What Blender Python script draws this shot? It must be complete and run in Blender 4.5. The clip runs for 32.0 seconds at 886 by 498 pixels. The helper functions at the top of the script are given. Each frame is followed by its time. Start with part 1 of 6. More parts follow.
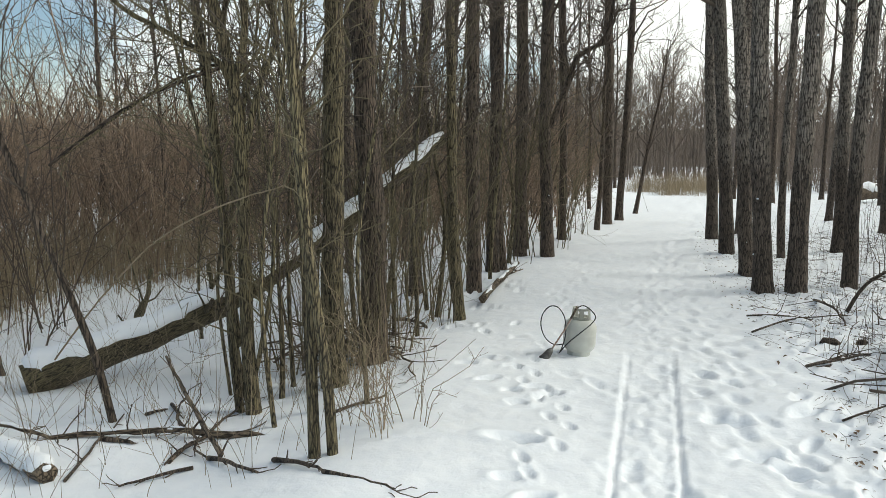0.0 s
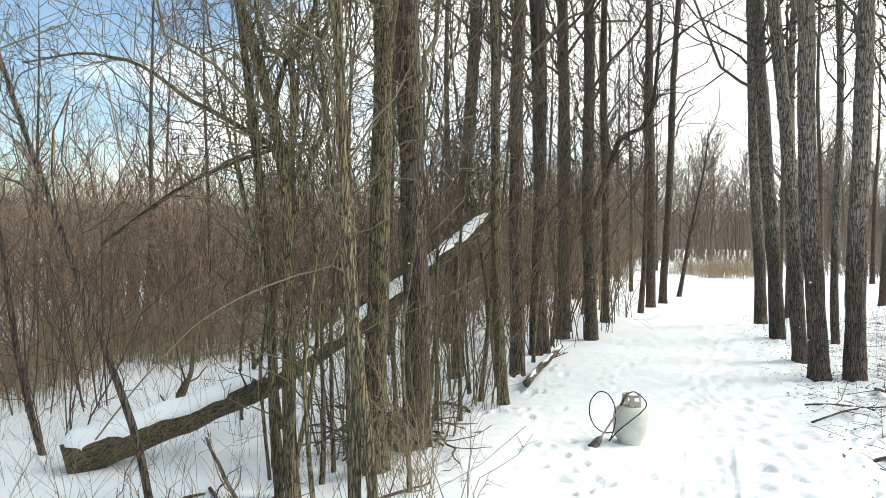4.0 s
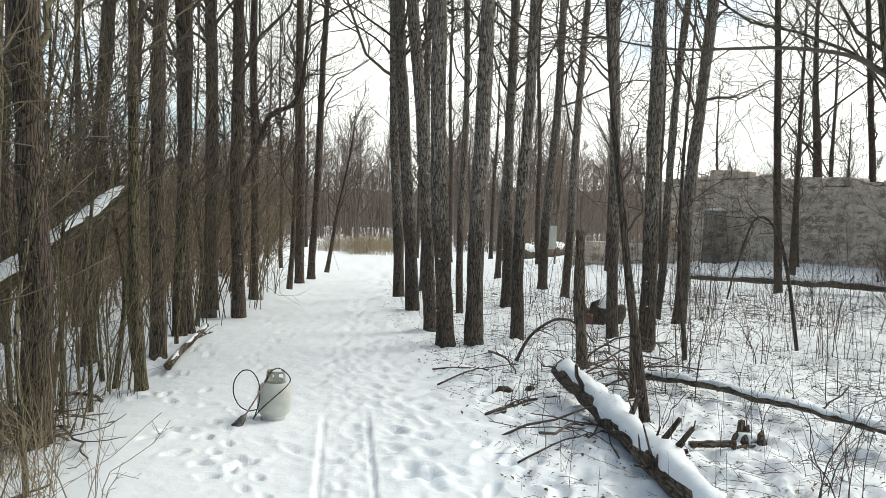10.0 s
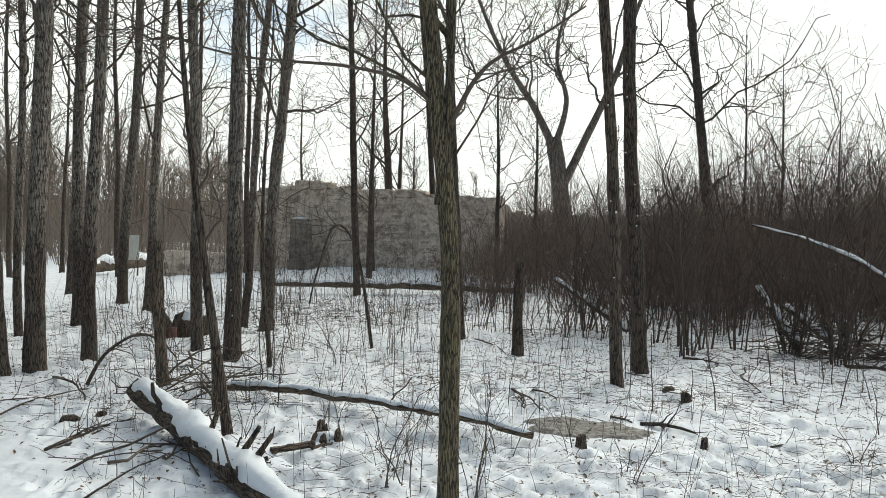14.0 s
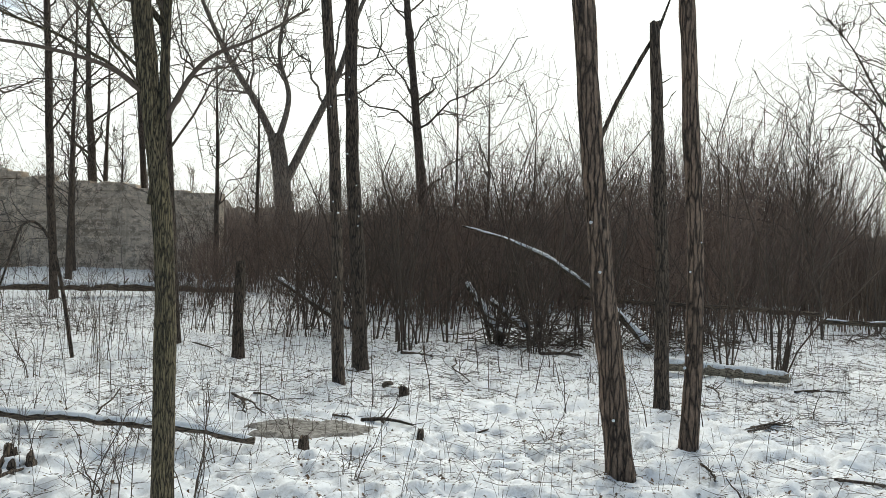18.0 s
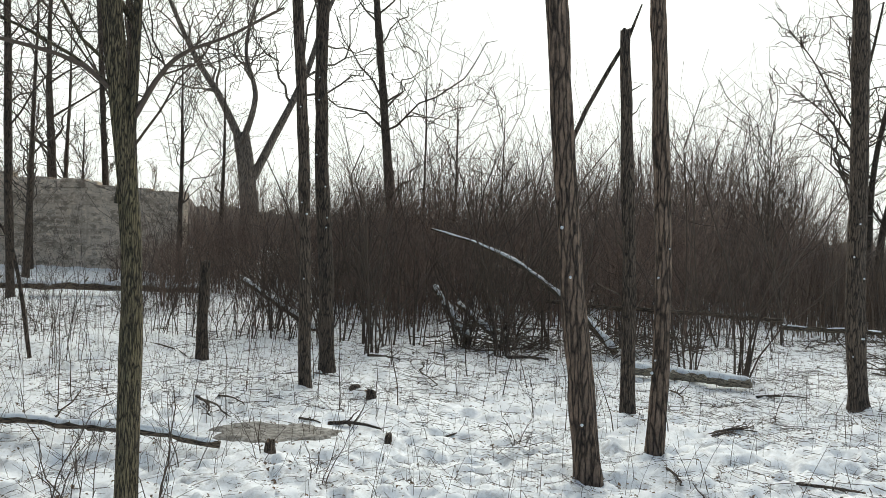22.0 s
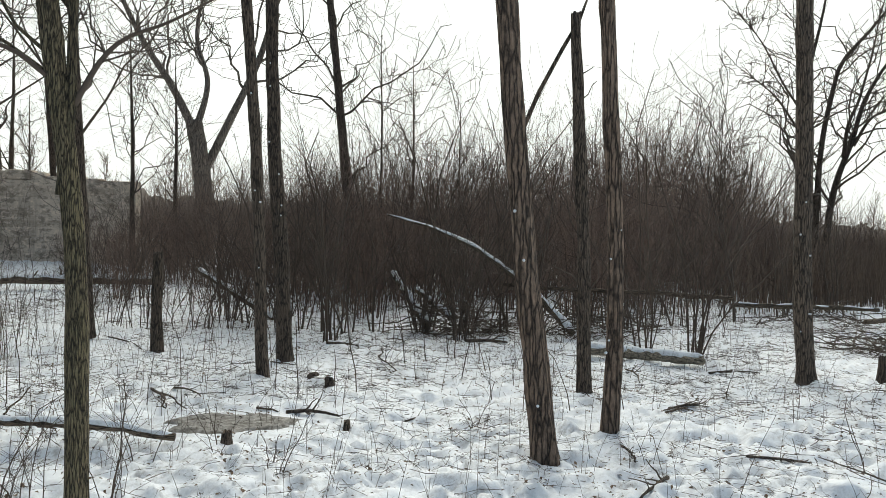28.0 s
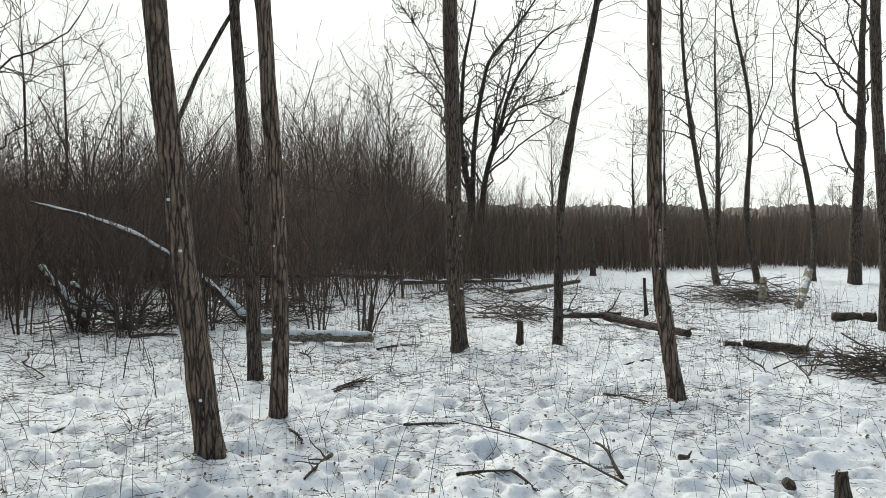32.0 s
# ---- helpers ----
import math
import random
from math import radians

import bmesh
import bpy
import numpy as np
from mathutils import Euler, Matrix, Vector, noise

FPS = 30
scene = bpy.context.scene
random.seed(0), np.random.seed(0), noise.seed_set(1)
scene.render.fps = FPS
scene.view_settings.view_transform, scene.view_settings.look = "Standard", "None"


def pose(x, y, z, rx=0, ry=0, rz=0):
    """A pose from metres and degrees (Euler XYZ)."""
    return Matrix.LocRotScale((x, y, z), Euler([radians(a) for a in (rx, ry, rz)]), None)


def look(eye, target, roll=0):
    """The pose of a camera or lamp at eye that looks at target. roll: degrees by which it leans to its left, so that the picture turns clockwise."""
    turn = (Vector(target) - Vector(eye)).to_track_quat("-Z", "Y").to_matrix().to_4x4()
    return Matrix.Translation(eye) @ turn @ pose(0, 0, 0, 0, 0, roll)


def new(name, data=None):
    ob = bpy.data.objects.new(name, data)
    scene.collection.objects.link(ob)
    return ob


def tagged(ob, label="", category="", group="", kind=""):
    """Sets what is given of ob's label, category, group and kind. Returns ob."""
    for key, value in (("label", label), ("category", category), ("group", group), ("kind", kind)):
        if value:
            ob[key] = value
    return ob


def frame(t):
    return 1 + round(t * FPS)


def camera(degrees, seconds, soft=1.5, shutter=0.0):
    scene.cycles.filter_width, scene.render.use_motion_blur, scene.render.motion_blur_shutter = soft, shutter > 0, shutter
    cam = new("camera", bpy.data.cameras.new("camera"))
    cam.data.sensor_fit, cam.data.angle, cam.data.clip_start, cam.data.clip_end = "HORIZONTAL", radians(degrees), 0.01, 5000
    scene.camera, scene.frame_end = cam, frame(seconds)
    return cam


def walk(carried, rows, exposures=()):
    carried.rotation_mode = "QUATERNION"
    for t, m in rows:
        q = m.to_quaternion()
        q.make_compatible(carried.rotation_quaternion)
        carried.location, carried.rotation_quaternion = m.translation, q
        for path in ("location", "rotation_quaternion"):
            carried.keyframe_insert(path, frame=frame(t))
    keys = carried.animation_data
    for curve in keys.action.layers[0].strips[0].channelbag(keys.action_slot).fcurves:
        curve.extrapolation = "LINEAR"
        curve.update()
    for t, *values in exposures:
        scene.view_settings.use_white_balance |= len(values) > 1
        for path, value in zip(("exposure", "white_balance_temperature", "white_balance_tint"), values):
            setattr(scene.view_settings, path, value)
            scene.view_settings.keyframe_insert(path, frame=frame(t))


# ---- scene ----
cam = camera(59.72, 32.0, soft=0.8)
PATH = [
    (0, (-0.044, -0.054, 1.77), (-0.048, 3.918, 1.298), 0.20),
    (0.5, (-0.046, -0.023, 1.767), (-0.367, 3.928, 1.236), -0.60),
    (1, (-0.07, 0.023, 1.768), (-0.375, 3.992, 1.375), -0.34),
    (1.5, (-0.077, 0.027, 1.774), (-0.379, 4.003, 1.457), -0.13),
    (2, (-0.095, -0.005, 1.777), (-0.448, 3.977, 1.647), 0.69),
    (2.5, (-0.102, -0.024, 1.768), (-0.545, 3.95, 1.681), 0.64),
    (3, (-0.104, 0.006, 1.764), (-0.506, 3.983, 1.624), 0.47),
    (3.5, (-0.109, 0.019, 1.765), (-0.511, 3.997, 1.659), 0.59),
    (4, (-0.106, 0.027, 1.764), (-0.311, 4.022, 1.711), 0.45),
    (4.5, (-0.105, 0.052, 1.767), (-0.051, 4.051, 1.7), 0.64),
    (6.5, (-0.122, 0.039, 1.766), (0.259, 4.019, 1.667), 0.71),
    (7, (-0.14, 0.056, 1.765), (0.128, 4.045, 1.665), 0.69),
    (7.5, (-0.139, 0.042, 1.766), (0.012, 4.038, 1.666), 0.87),
    (8, (-0.141, 0.03, 1.768), (-0.0, 4.026, 1.662), 1.20),
    (8.5, (-0.13, 0.019, 1.774), (0.168, 4.007, 1.666), 1.26),
    (9, (-0.129, 0.039, 1.772), (0.538, 3.981, 1.647), 1.29),
    (9.5, (-0.111, 0.058, 1.776), (0.901, 3.925, 1.639), 1.64),
    (10, (-0.055, 0.015, 1.782), (1.477, 3.707, 1.636), 1.55),
    (10.5, (-0.009, -0.004, 1.792), (2.009, 3.447, 1.645), 2.68),
    (11, (0.028, -0.044, 1.785), (2.13, 3.357, 1.658), 2.30),
    (11.5, (0.042, -0.065, 1.801), (2.244, 3.273, 1.736), 2.30),
    (12, (0.044, -0.064, 1.802), (2.376, 3.185, 1.762), 1.80),
    (12.5, (0.048, -0.027, 1.802), (2.648, 3.013, 1.773), 0.95),
    (13, (0.052, -0.023, 1.792), (2.895, 2.791, 1.798), 1.57),
    (13.5, (0.045, -0.021, 1.779), (3.079, 2.586, 1.804), 1.19),
    (14, (0.087, 0.019, 1.783), (3.246, 2.473, 1.73), 1.10),
    (14.5, (0.118, 0.034, 1.793), (3.537, 2.109, 1.723), 2.29),
    (15, (0.08, 0.006, 1.784), (3.647, 1.814, 1.707), 2.70),
    (15.5, (0.086, 0.02, 1.768), (3.68, 1.767, 1.598), 2.43),
    (17.5, (0.072, 0.005, 1.833), (3.839, 1.342, 1.688), 0.60),
    (18, (0.087, 0.026, 1.818), (3.903, 1.224, 1.781), 1.42),
    (18.5, (0.055, 0.042, 1.824), (3.888, 1.185, 1.751), 1.68),
    (19, (0.058, 0.052, 1.821), (3.883, 1.217, 1.708), 2.13),
    (19.5, (0.066, 0.057, 1.819), (3.913, 1.15, 1.737), 2.33),
    (20, (0.07, 0.059, 1.82), (3.936, 1.085, 1.822), 1.56),
    (20.5, (0.087, 0.072, 1.812), (3.958, 1.078, 1.803), 1.75),
    (21, (0.1, 0.077, 1.817), (3.982, 1.038, 1.785), 1.73),
    (21.5, (0.097, 0.079, 1.825), (3.981, 1.032, 1.797), 2.01),
    (22, (0.095, 0.079, 1.826), (3.961, 1.105, 1.806), 2.17),
    (22.5, (0.095, 0.081, 1.824), (3.938, 1.192, 1.824), 2.29),
    (23, (0.099, 0.093, 1.829), (3.885, 1.384, 1.88), 1.76),
    (23.5, (0.085, 0.087, 1.825), (3.83, 1.491, 1.893), 1.55),
    (24, (0.085, 0.089, 1.822), (3.768, 1.65, 1.875), 1.62),
    (24.5, (0.083, 0.109, 1.822), (3.682, 1.854, 1.867), 1.67),
    (26.5, (0.075, 0.108, 1.805), (3.543, 2.101, 1.805), 1.34),
    (27, (0.089, 0.108, 1.798), (3.694, 1.841, 1.75), 1.84),
    (27.5, (0.092, 0.08, 1.799), (3.86, 1.432, 1.741), 1.50),
    (28, (0.107, 0.028, 1.828), (4.024, 0.853, 1.737), 1.03),
    (28.5, (0.118, 0.032, 1.83), (4.112, 0.227, 1.723), 1.22),
    (29, (0.093, 0.041, 1.836), (4.081, -0.224, 1.678), 1.47),
    (29.5, (0.093, 0.015, 1.841), (4.07, -0.364, 1.644), 1.20),
    (30, (0.064, -0.044, 1.853), (4.024, -0.556, 1.621), 1.44),
    (30.5, (0.034, -0.123, 1.855), (3.975, -0.778, 1.658), 1.06),
    (31, (0.014, -0.183, 1.851), (3.96, -0.81, 1.667), 1.37),
    (31.5, (0.009, -0.174, 1.855), (3.98, -0.624, 1.691), 0.86),
    (32, (0.08, -0.154, 1.868), (3.998, -0.938, 1.702), -0.06),
]
walk(cam, [(t, look(eye, target, roll)) for t, eye, target, roll in PATH],
     [(0, 0.0, 6500, 3), (1, 0.24, 6500, 3), (2, 0.65, 6500, 3), (4, 0.68, 6500, 3), (9, 0.42, 6500, 3), (10, 0.18, 6500, 3), (10.5, 0.12, 6500, 3),
      (13, -0.07, 6500, 3), (19, -0.07, 6500, 3), (28, -0.09, 6500, 3), (32, -0.18, 6500, 3)])

# ---- world, sun ----
SUN_AZ, SUN_EL = 82.0, 36.0
world = bpy.data.worlds.new("sky")
scene.world = world
world.use_nodes = True
wt = world.node_tree
wt.nodes.clear()


def wn(kind, **kw):
    n = wt.nodes.new(kind)
    for k, v in kw.items():
        n.inputs[k].default_value = v
    return n


w_out = wn("ShaderNodeOutputWorld")
w_bg = wn("ShaderNodeBackground", Strength=0.127)
w_sky = wn("ShaderNodeTexSky")
w_sky.sky_type, w_sky.sun_disc = "NISHITA", False
w_sky.sun_elevation, w_sky.sun_rotation = radians(SUN_EL), radians(SUN_AZ)
w_co = wn("ShaderNodeTexCoord")
w_map = wn("ShaderNodeMapping", Scale=(1.0, 1.0, 2.6))
w_noise = wn("ShaderNodeTexNoise", Scale=2.3, Detail=7.0, Roughness=0.55)
w_dot = wt.nodes.new("ShaderNodeVectorMath")
w_dot.operation = "DOT_PRODUCT"
w_dot.inputs[1].default_value = (math.sin(radians(SUN_AZ)), math.cos(radians(SUN_AZ)), 0.1)
w_lift = wt.nodes.new("ShaderNodeMath")
w_lift.operation = "MULTIPLY_ADD"
w_lift.inputs[1].default_value = 0.30
w_ramp = wn("ShaderNodeMapRange")
w_ramp.interpolation_type = "SMOOTHSTEP"
w_ramp.inputs["From Min"].default_value, w_ramp.inputs["From Max"].default_value = 0.385, 0.63
w_mix = wt.nodes.new("ShaderNodeMix")
w_mix.data_type = "RGBA"
w_mix.inputs["B"].default_value = (9.55, 9.5, 9.35, 1)
for a, b in ((w_co.outputs["Generated"], w_map.inputs["Vector"]), (w_map.outputs[0], w_noise.inputs["Vector"]),
             (w_co.outputs["Generated"], w_dot.inputs[0]), (w_dot.outputs["Value"], w_lift.inputs[0]),
             (w_noise.outputs["Fac"], w_lift.inputs[2]), (w_lift.outputs[0], w_ramp.inputs["Value"]),
             (w_ramp.outputs[0], w_mix.inputs["Factor"]), (w_sky.outputs[0], w_mix.inputs["A"]),
             (w_mix.outputs["Result"], w_bg.inputs["Color"]), (w_bg.outputs[0], w_out.inputs["Surface"])):
    wt.links.new(a, b)

sun = new("sun", bpy.data.lights.new("sun", "SUN"))
sun.data.energy, sun.data.angle, sun.data.color = 2.4, radians(24.0), (1.0, 0.95, 0.88)
s_az, s_el = radians(SUN_AZ), radians(SUN_EL)
s_dir = Vector((math.sin(s_az) * math.cos(s_el), math.cos(s_az) * math.cos(s_el), math.sin(s_el)))
sun.matrix_world = look(s_dir * 60, (0, 0, 0))


# ---- materials ----
def material(name):
    m = bpy.data.materials.new(name)
    m.use_nodes = True
    nt = m.node_tree
    return m, nt, nt.nodes["Principled BSDF"]


def node(nt, kind, **kw):
    n = nt.nodes.new(kind)
    for k, v in kw.items():
        n.inputs[k].default_value = v
    return n


def ramp(nt, source, stops):
    r = nt.nodes.new("ShaderNodeValToRGB")
    while len(r.color_ramp.elements) < len(stops):
        r.color_ramp.elements.new(0.5)
    for e, (p, c) in zip(r.color_ramp.elements, stops):
        e.position, e.color = p, (*c, 1)
    nt.links.new(source, r.inputs[0])
    return r.outputs["Color"]


def mixed(nt, fac, a, b, mode="MIX"):
    m = nt.nodes.new("ShaderNodeMix")
    m.data_type, m.blend_type = "RGBA", mode
    for s, k in ((fac, "Factor"), (a, "A"), (b, "B")):
        if isinstance(s, (int, float)):
            m.inputs[k].default_value = s
        elif isinstance(s, tuple):
            m.inputs[k].default_value = (*s, 1)
        else:
            nt.links.new(s, m.inputs[k])
    return m.outputs["Result"]


def bumped(nt, bsdf, height, strength, distance):
    b = node(nt, "ShaderNodeBump", Strength=strength, Distance=distance)
    nt.links.new(height, b.inputs["Height"])
    nt.links.new(b.outputs[0], bsdf.inputs["Normal"])


def noise_tex(nt, scale, detail=5.0, rough=0.6, stretch=None, coord="Object"):
    co = nt.nodes.new("ShaderNodeTexCoord")
    n = node(nt, "ShaderNodeTexNoise", Scale=scale, Detail=detail, Roughness=rough)
    if stretch:
        mp = node(nt, "ShaderNodeMapping", Scale=stretch)
        nt.links.new(co.outputs[coord], mp.inputs["Vector"])
        nt.links.new(mp.outputs[0], n.inputs["Vector"])
    else:
        nt.links.new(co.outputs[coord], n.inputs["Vector"])
    return n.outputs["Fac"]


def bark(name, dark, light, moss=None, moss_amount=0.5, scale=1.0, pale=None):
    """Braided ridges parted by cracks whose shade is painted dark, with lichen if moss is given, and smooth higher up
    if pale is.
    """
    m, nt, b = material(name)
    co = nt.nodes.new("ShaderNodeTexCoord")
    bend = node(nt, "ShaderNodeTexNoise", Scale=7.0, Detail=3.0)
    nt.links.new(co.outputs["Object"], bend.inputs["Vector"])
    push = nt.nodes.new("ShaderNodeVectorMath")
    push.operation = "MULTIPLY_ADD"
    push.inputs[1].default_value = (0.035, 0.035, 0.10)
    nt.links.new(bend.outputs["Color"], push.inputs[0])
    nt.links.new(co.outputs["Object"], push.inputs[2])
    squash = node(nt, "ShaderNodeMapping", Scale=(1, 1, 0.10))
    nt.links.new(push.outputs[0], squash.inputs["Vector"])
    cell = node(nt, "ShaderNodeTexVoronoi", Scale=40.0 * scale)
    cell.feature = "DISTANCE_TO_EDGE"
    nt.links.new(squash.outputs[0], cell.inputs["Vector"])
    fine = noise_tex(nt, 90 * scale, 6, 0.7, (1, 1, 0.25))
    blot = noise_tex(nt, 2.2, 4, 0.6, (1, 1, 0.45))
    info = nt.nodes.new("ShaderNodeObjectInfo")
    torn = nt.nodes.new("ShaderNodeMath")
    torn.operation = "MULTIPLY_ADD"
    torn.inputs[1].default_value = 0.22
    nt.links.new(noise_tex(nt, 55 * scale, 6, 0.75, (1, 1, 0.3)), torn.inputs[0])
    nt.links.new(cell.outputs["Distance"], torn.inputs[2])
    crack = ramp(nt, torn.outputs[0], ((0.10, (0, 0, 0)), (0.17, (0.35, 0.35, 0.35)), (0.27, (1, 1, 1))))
    col = ramp(nt, fine, ((0.34, dark), (0.5, tuple((p + q) / 2 for p, q in zip(dark, light))), (0.66, light)))
    if pale:
        height = nt.nodes.new("ShaderNodeSeparateXYZ")
        nt.links.new(co.outputs["Object"], height.inputs[0])
        rise = nt.nodes.new("ShaderNodeMath")
        rise.operation = "MULTIPLY_ADD"
        rise.inputs[1].default_value = 0.2
        nt.links.new(height.outputs["Z"], rise.inputs[0])
        nt.links.new(noise_tex(nt, 1.8, 6, 0.7, (1, 1, 0.6)), rise.inputs[2])
        smooth = ramp(nt, rise.outputs[0], ((0.6, (0, 0, 0)), (0.82, (0.12, 0.12, 0.12)), (1.1, (0.92, 0.92, 0.92))))
        rings = noise_tex(nt, 14, 5, 0.7, (0.6, 0.6, 2.4))
        col = mixed(nt, smooth, col, ramp(nt, rings, ((0.38, tuple(c * 0.55 for c in pale)), (0.58, pale))))
    col = mixed(nt, ramp(nt, blot, ((0.4, (0, 0, 0)), (0.75, (0.5, 0.5, 0.5)))), col, tuple(min(1, c * 1.2) for c in light))
    if moss:
        patch = noise_tex(nt, 1.5, 5, 0.65, (1, 1, 0.3))
        col = mixed(nt, ramp(nt, patch, ((0.52 - 0.2 * moss_amount, (0, 0, 0)), (0.75, (0.7, 0.7, 0.7)))), col, moss)
    # shade in the furrows, painted as a near-black tone of the bark
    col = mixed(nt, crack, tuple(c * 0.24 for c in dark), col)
    vary = nt.nodes.new("ShaderNodeMapRange")
    vary.inputs["To Min"].default_value, vary.inputs["To Max"].default_value = 0.8, 1.2
    nt.links.new(info.outputs["Random"], vary.inputs["Value"])
    comb = nt.nodes.new("ShaderNodeCombineColor")
    for k in range(3):
        nt.links.new(vary.outputs[0], comb.inputs[k])
    nt.links.new(mixed(nt, 1.0, col, comb.outputs[0], "MULTIPLY"), b.inputs["Base Color"])
    b.inputs["Roughness"].default_value = 0.92
    bumped(nt, b, mixed(nt, 0.3, crack, fine), 1.0, 0.02)
    return m


def twig_mat(name, a, c, rough=0.85):
    m, nt, b = material(name)
    g = nt.nodes.new("ShaderNodeNewGeometry")
    n = noise_tex(nt, 9, 3)
    col = ramp(nt, g.outputs["Random Per Island"], ((0.0, a), (1.0, c)))
    nt.links.new(mixed(nt, ramp(nt, n, ((0.3, (0, 0, 0)), (0.8, (0.4, 0.4, 0.4)))), col, tuple(min(1, v * 1.1) for v in c)), b.inputs["Base Color"])
    b.inputs["Roughness"].default_value = rough
    return m


def plain(name, col, rough=0.6, metal=0.0, spot=None, scale=12.0, amount=0.5, bump=0.0):
    m, nt, b = material(name)
    n = noise_tex(nt, scale, 6, 0.65)
    spot = spot or tuple(v * 0.7 for v in col)
    nt.links.new(ramp(nt, n, ((0.5 - 0.25 * amount, spot), (0.5 + 0.25 * (1 - amount) + 0.05, col))), b.inputs["Base Color"])
    b.inputs["Roughness"].default_value, b.inputs["Metallic"].default_value = rough, metal
    if bump:
        bumped(nt, b, n, bump, 0.02)
    return m


def snow_mat():
    m, nt, b = material("snow")
    grain, soft = noise_tex(nt, 45, 5, 0.7), noise_tex(nt, 5, 5, 0.6)
    dirt = noise_tex(nt, 1.3, 8, 0.75)
    base = mixed(nt, ramp(nt, soft, ((0.3, (0, 0, 0)), (0.7, (1, 1, 1)))), (0.81, 0.838, 0.877), (0.88, 0.898, 0.918))
    base = mixed(nt, ramp(nt, dirt, ((0.6, (0, 0, 0)), (0.8, (0.22, 0.22, 0.22)))), base, (0.55, 0.52, 0.47))
    # bark dust and crumbs lie on the snow of the clearing, not on the trail
    where = nt.nodes.new("ShaderNodeNewGeometry")
    side = nt.nodes.new("ShaderNodeVectorMath")
    side.operation = "DOT_PRODUCT"
    side.inputs[1].default_value = (1, -0.235, 0)
    nt.links.new(where.outputs["Position"], side.inputs[0])
    clear = nt.nodes.new("ShaderNodeMapRange")
    clear.inputs["From Min"].default_value, clear.inputs["From Max"].default_value = 2.0, 4.2
    nt.links.new(side.outputs["Value"], clear.inputs["Value"])
    crumbs, heaps = noise_tex(nt, 11, 8, 0.82), noise_tex(nt, 1.7, 5, 0.65)
    dust = mixed(nt, 1.0, ramp(nt, crumbs, ((0.47, (0, 0, 0)), (0.6, (0.75, 0.75, 0.75)))), ramp(nt, heaps, ((0.38, (0.15, 0.15, 0.15)), (0.62, (1, 1, 1)))), "MULTIPLY")
    amount = nt.nodes.new("ShaderNodeMath")
    amount.operation = "MULTIPLY"
    nt.links.new(dust, amount.inputs[0])
    nt.links.new(clear.outputs[0], amount.inputs[1])
    nt.links.new(mixed(nt, amount.outputs[0], base, (0.38, 0.365, 0.35)), b.inputs["Base Color"])
    b.inputs["Roughness"].default_value = 0.62
    b.inputs["Specular IOR Level"].default_value = 0.25
    add = nt.nodes.new("ShaderNodeMath")
    add.operation = "MULTIPLY_ADD"
    add.inputs[1].default_value = 0.16
    nt.links.new(grain, add.inputs[0])
    nt.links.new(soft, add.inputs[2])
    bumped(nt, b, add.outputs[0], 0.45, 0.04)
    return m


def concrete_mat(name, tone=1.0):
    """Rough lime-streaked concrete; the stains run on from block to block."""
    m, nt, b = material(name)
    where = nt.nodes.new("ShaderNodeNewGeometry")

    def field(scale, detail, rough, stretch):
        mp = node(nt, "ShaderNodeMapping", Scale=stretch)
        n = node(nt, "ShaderNodeTexNoise", Scale=scale, Detail=detail, Roughness=rough)
        nt.links.new(where.outputs["Position"], mp.inputs["Vector"])
        nt.links.new(mp.outputs[0], n.inputs["Vector"])
        return n.outputs["Fac"]

    big, fine, pit = field(0.55, 8, 0.7, (1, 1, 1.3)), field(4.5, 10, 0.8, (1, 1, 1.6)), field(2.2, 9, 0.75, (1, 1, 2.0))
    streak, course = field(1.9, 8, 0.75, (1, 1, 0.12)), field(1.0, 6, 0.7, (0.10, 0.10, 4.0))
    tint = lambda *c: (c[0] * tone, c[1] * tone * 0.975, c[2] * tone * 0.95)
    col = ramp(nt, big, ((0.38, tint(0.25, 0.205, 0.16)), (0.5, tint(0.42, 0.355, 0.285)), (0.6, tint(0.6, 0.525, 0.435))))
    col = mixed(nt, ramp(nt, course, ((0.44, (0, 0, 0)), (0.53, (0.75, 0.75, 0.75)))), col, tint(0.55, 0.48, 0.4))
    col = mixed(nt, ramp(nt, pit, ((0.50, (0, 0, 0)), (0.56, (0.8, 0.8, 0.8)))), col, tint(0.19, 0.155, 0.12))
    col = mixed(nt, ramp(nt, fine, ((0.52, (0, 0, 0)), (0.58, (0.75, 0.75, 0.75)))), col, tint(0.7, 0.61, 0.51))
    col = mixed(nt, ramp(nt, streak, ((0.54, (0, 0, 0)), (0.66, (0.5, 0.5, 0.5)))), col, tint(0.14, 0.115, 0.09))
    nt.links.new(col, b.inputs["Base Color"])
    b.inputs["Roughness"].default_value = 0.92
    bumped(nt, b, mixed(nt, 0.5, fine, pit), 1.0, 0.10)
    return m


def far_wood_mat():
    m, nt, b = material("far_wood")
    streak, blot = noise_tex(nt, 4.5, 8, 0.85, (1, 1, 0.2)), noise_tex(nt, 0.12, 4, 0.6)
    col = ramp(nt, streak, ((0.40, (0.13, 0.105, 0.088)), (0.5, (0.21, 0.172, 0.146)), (0.60, (0.3, 0.25, 0.215))))
    nt.links.new(mixed(nt, ramp(nt, blot, ((0.4, (0, 0, 0)), (0.7, (0.6, 0.6, 0.6)))), col, (0.24, 0.195, 0.165)), b.inputs["Base Color"])
    b.inputs["Roughness"].default_value = 1.0
    return m


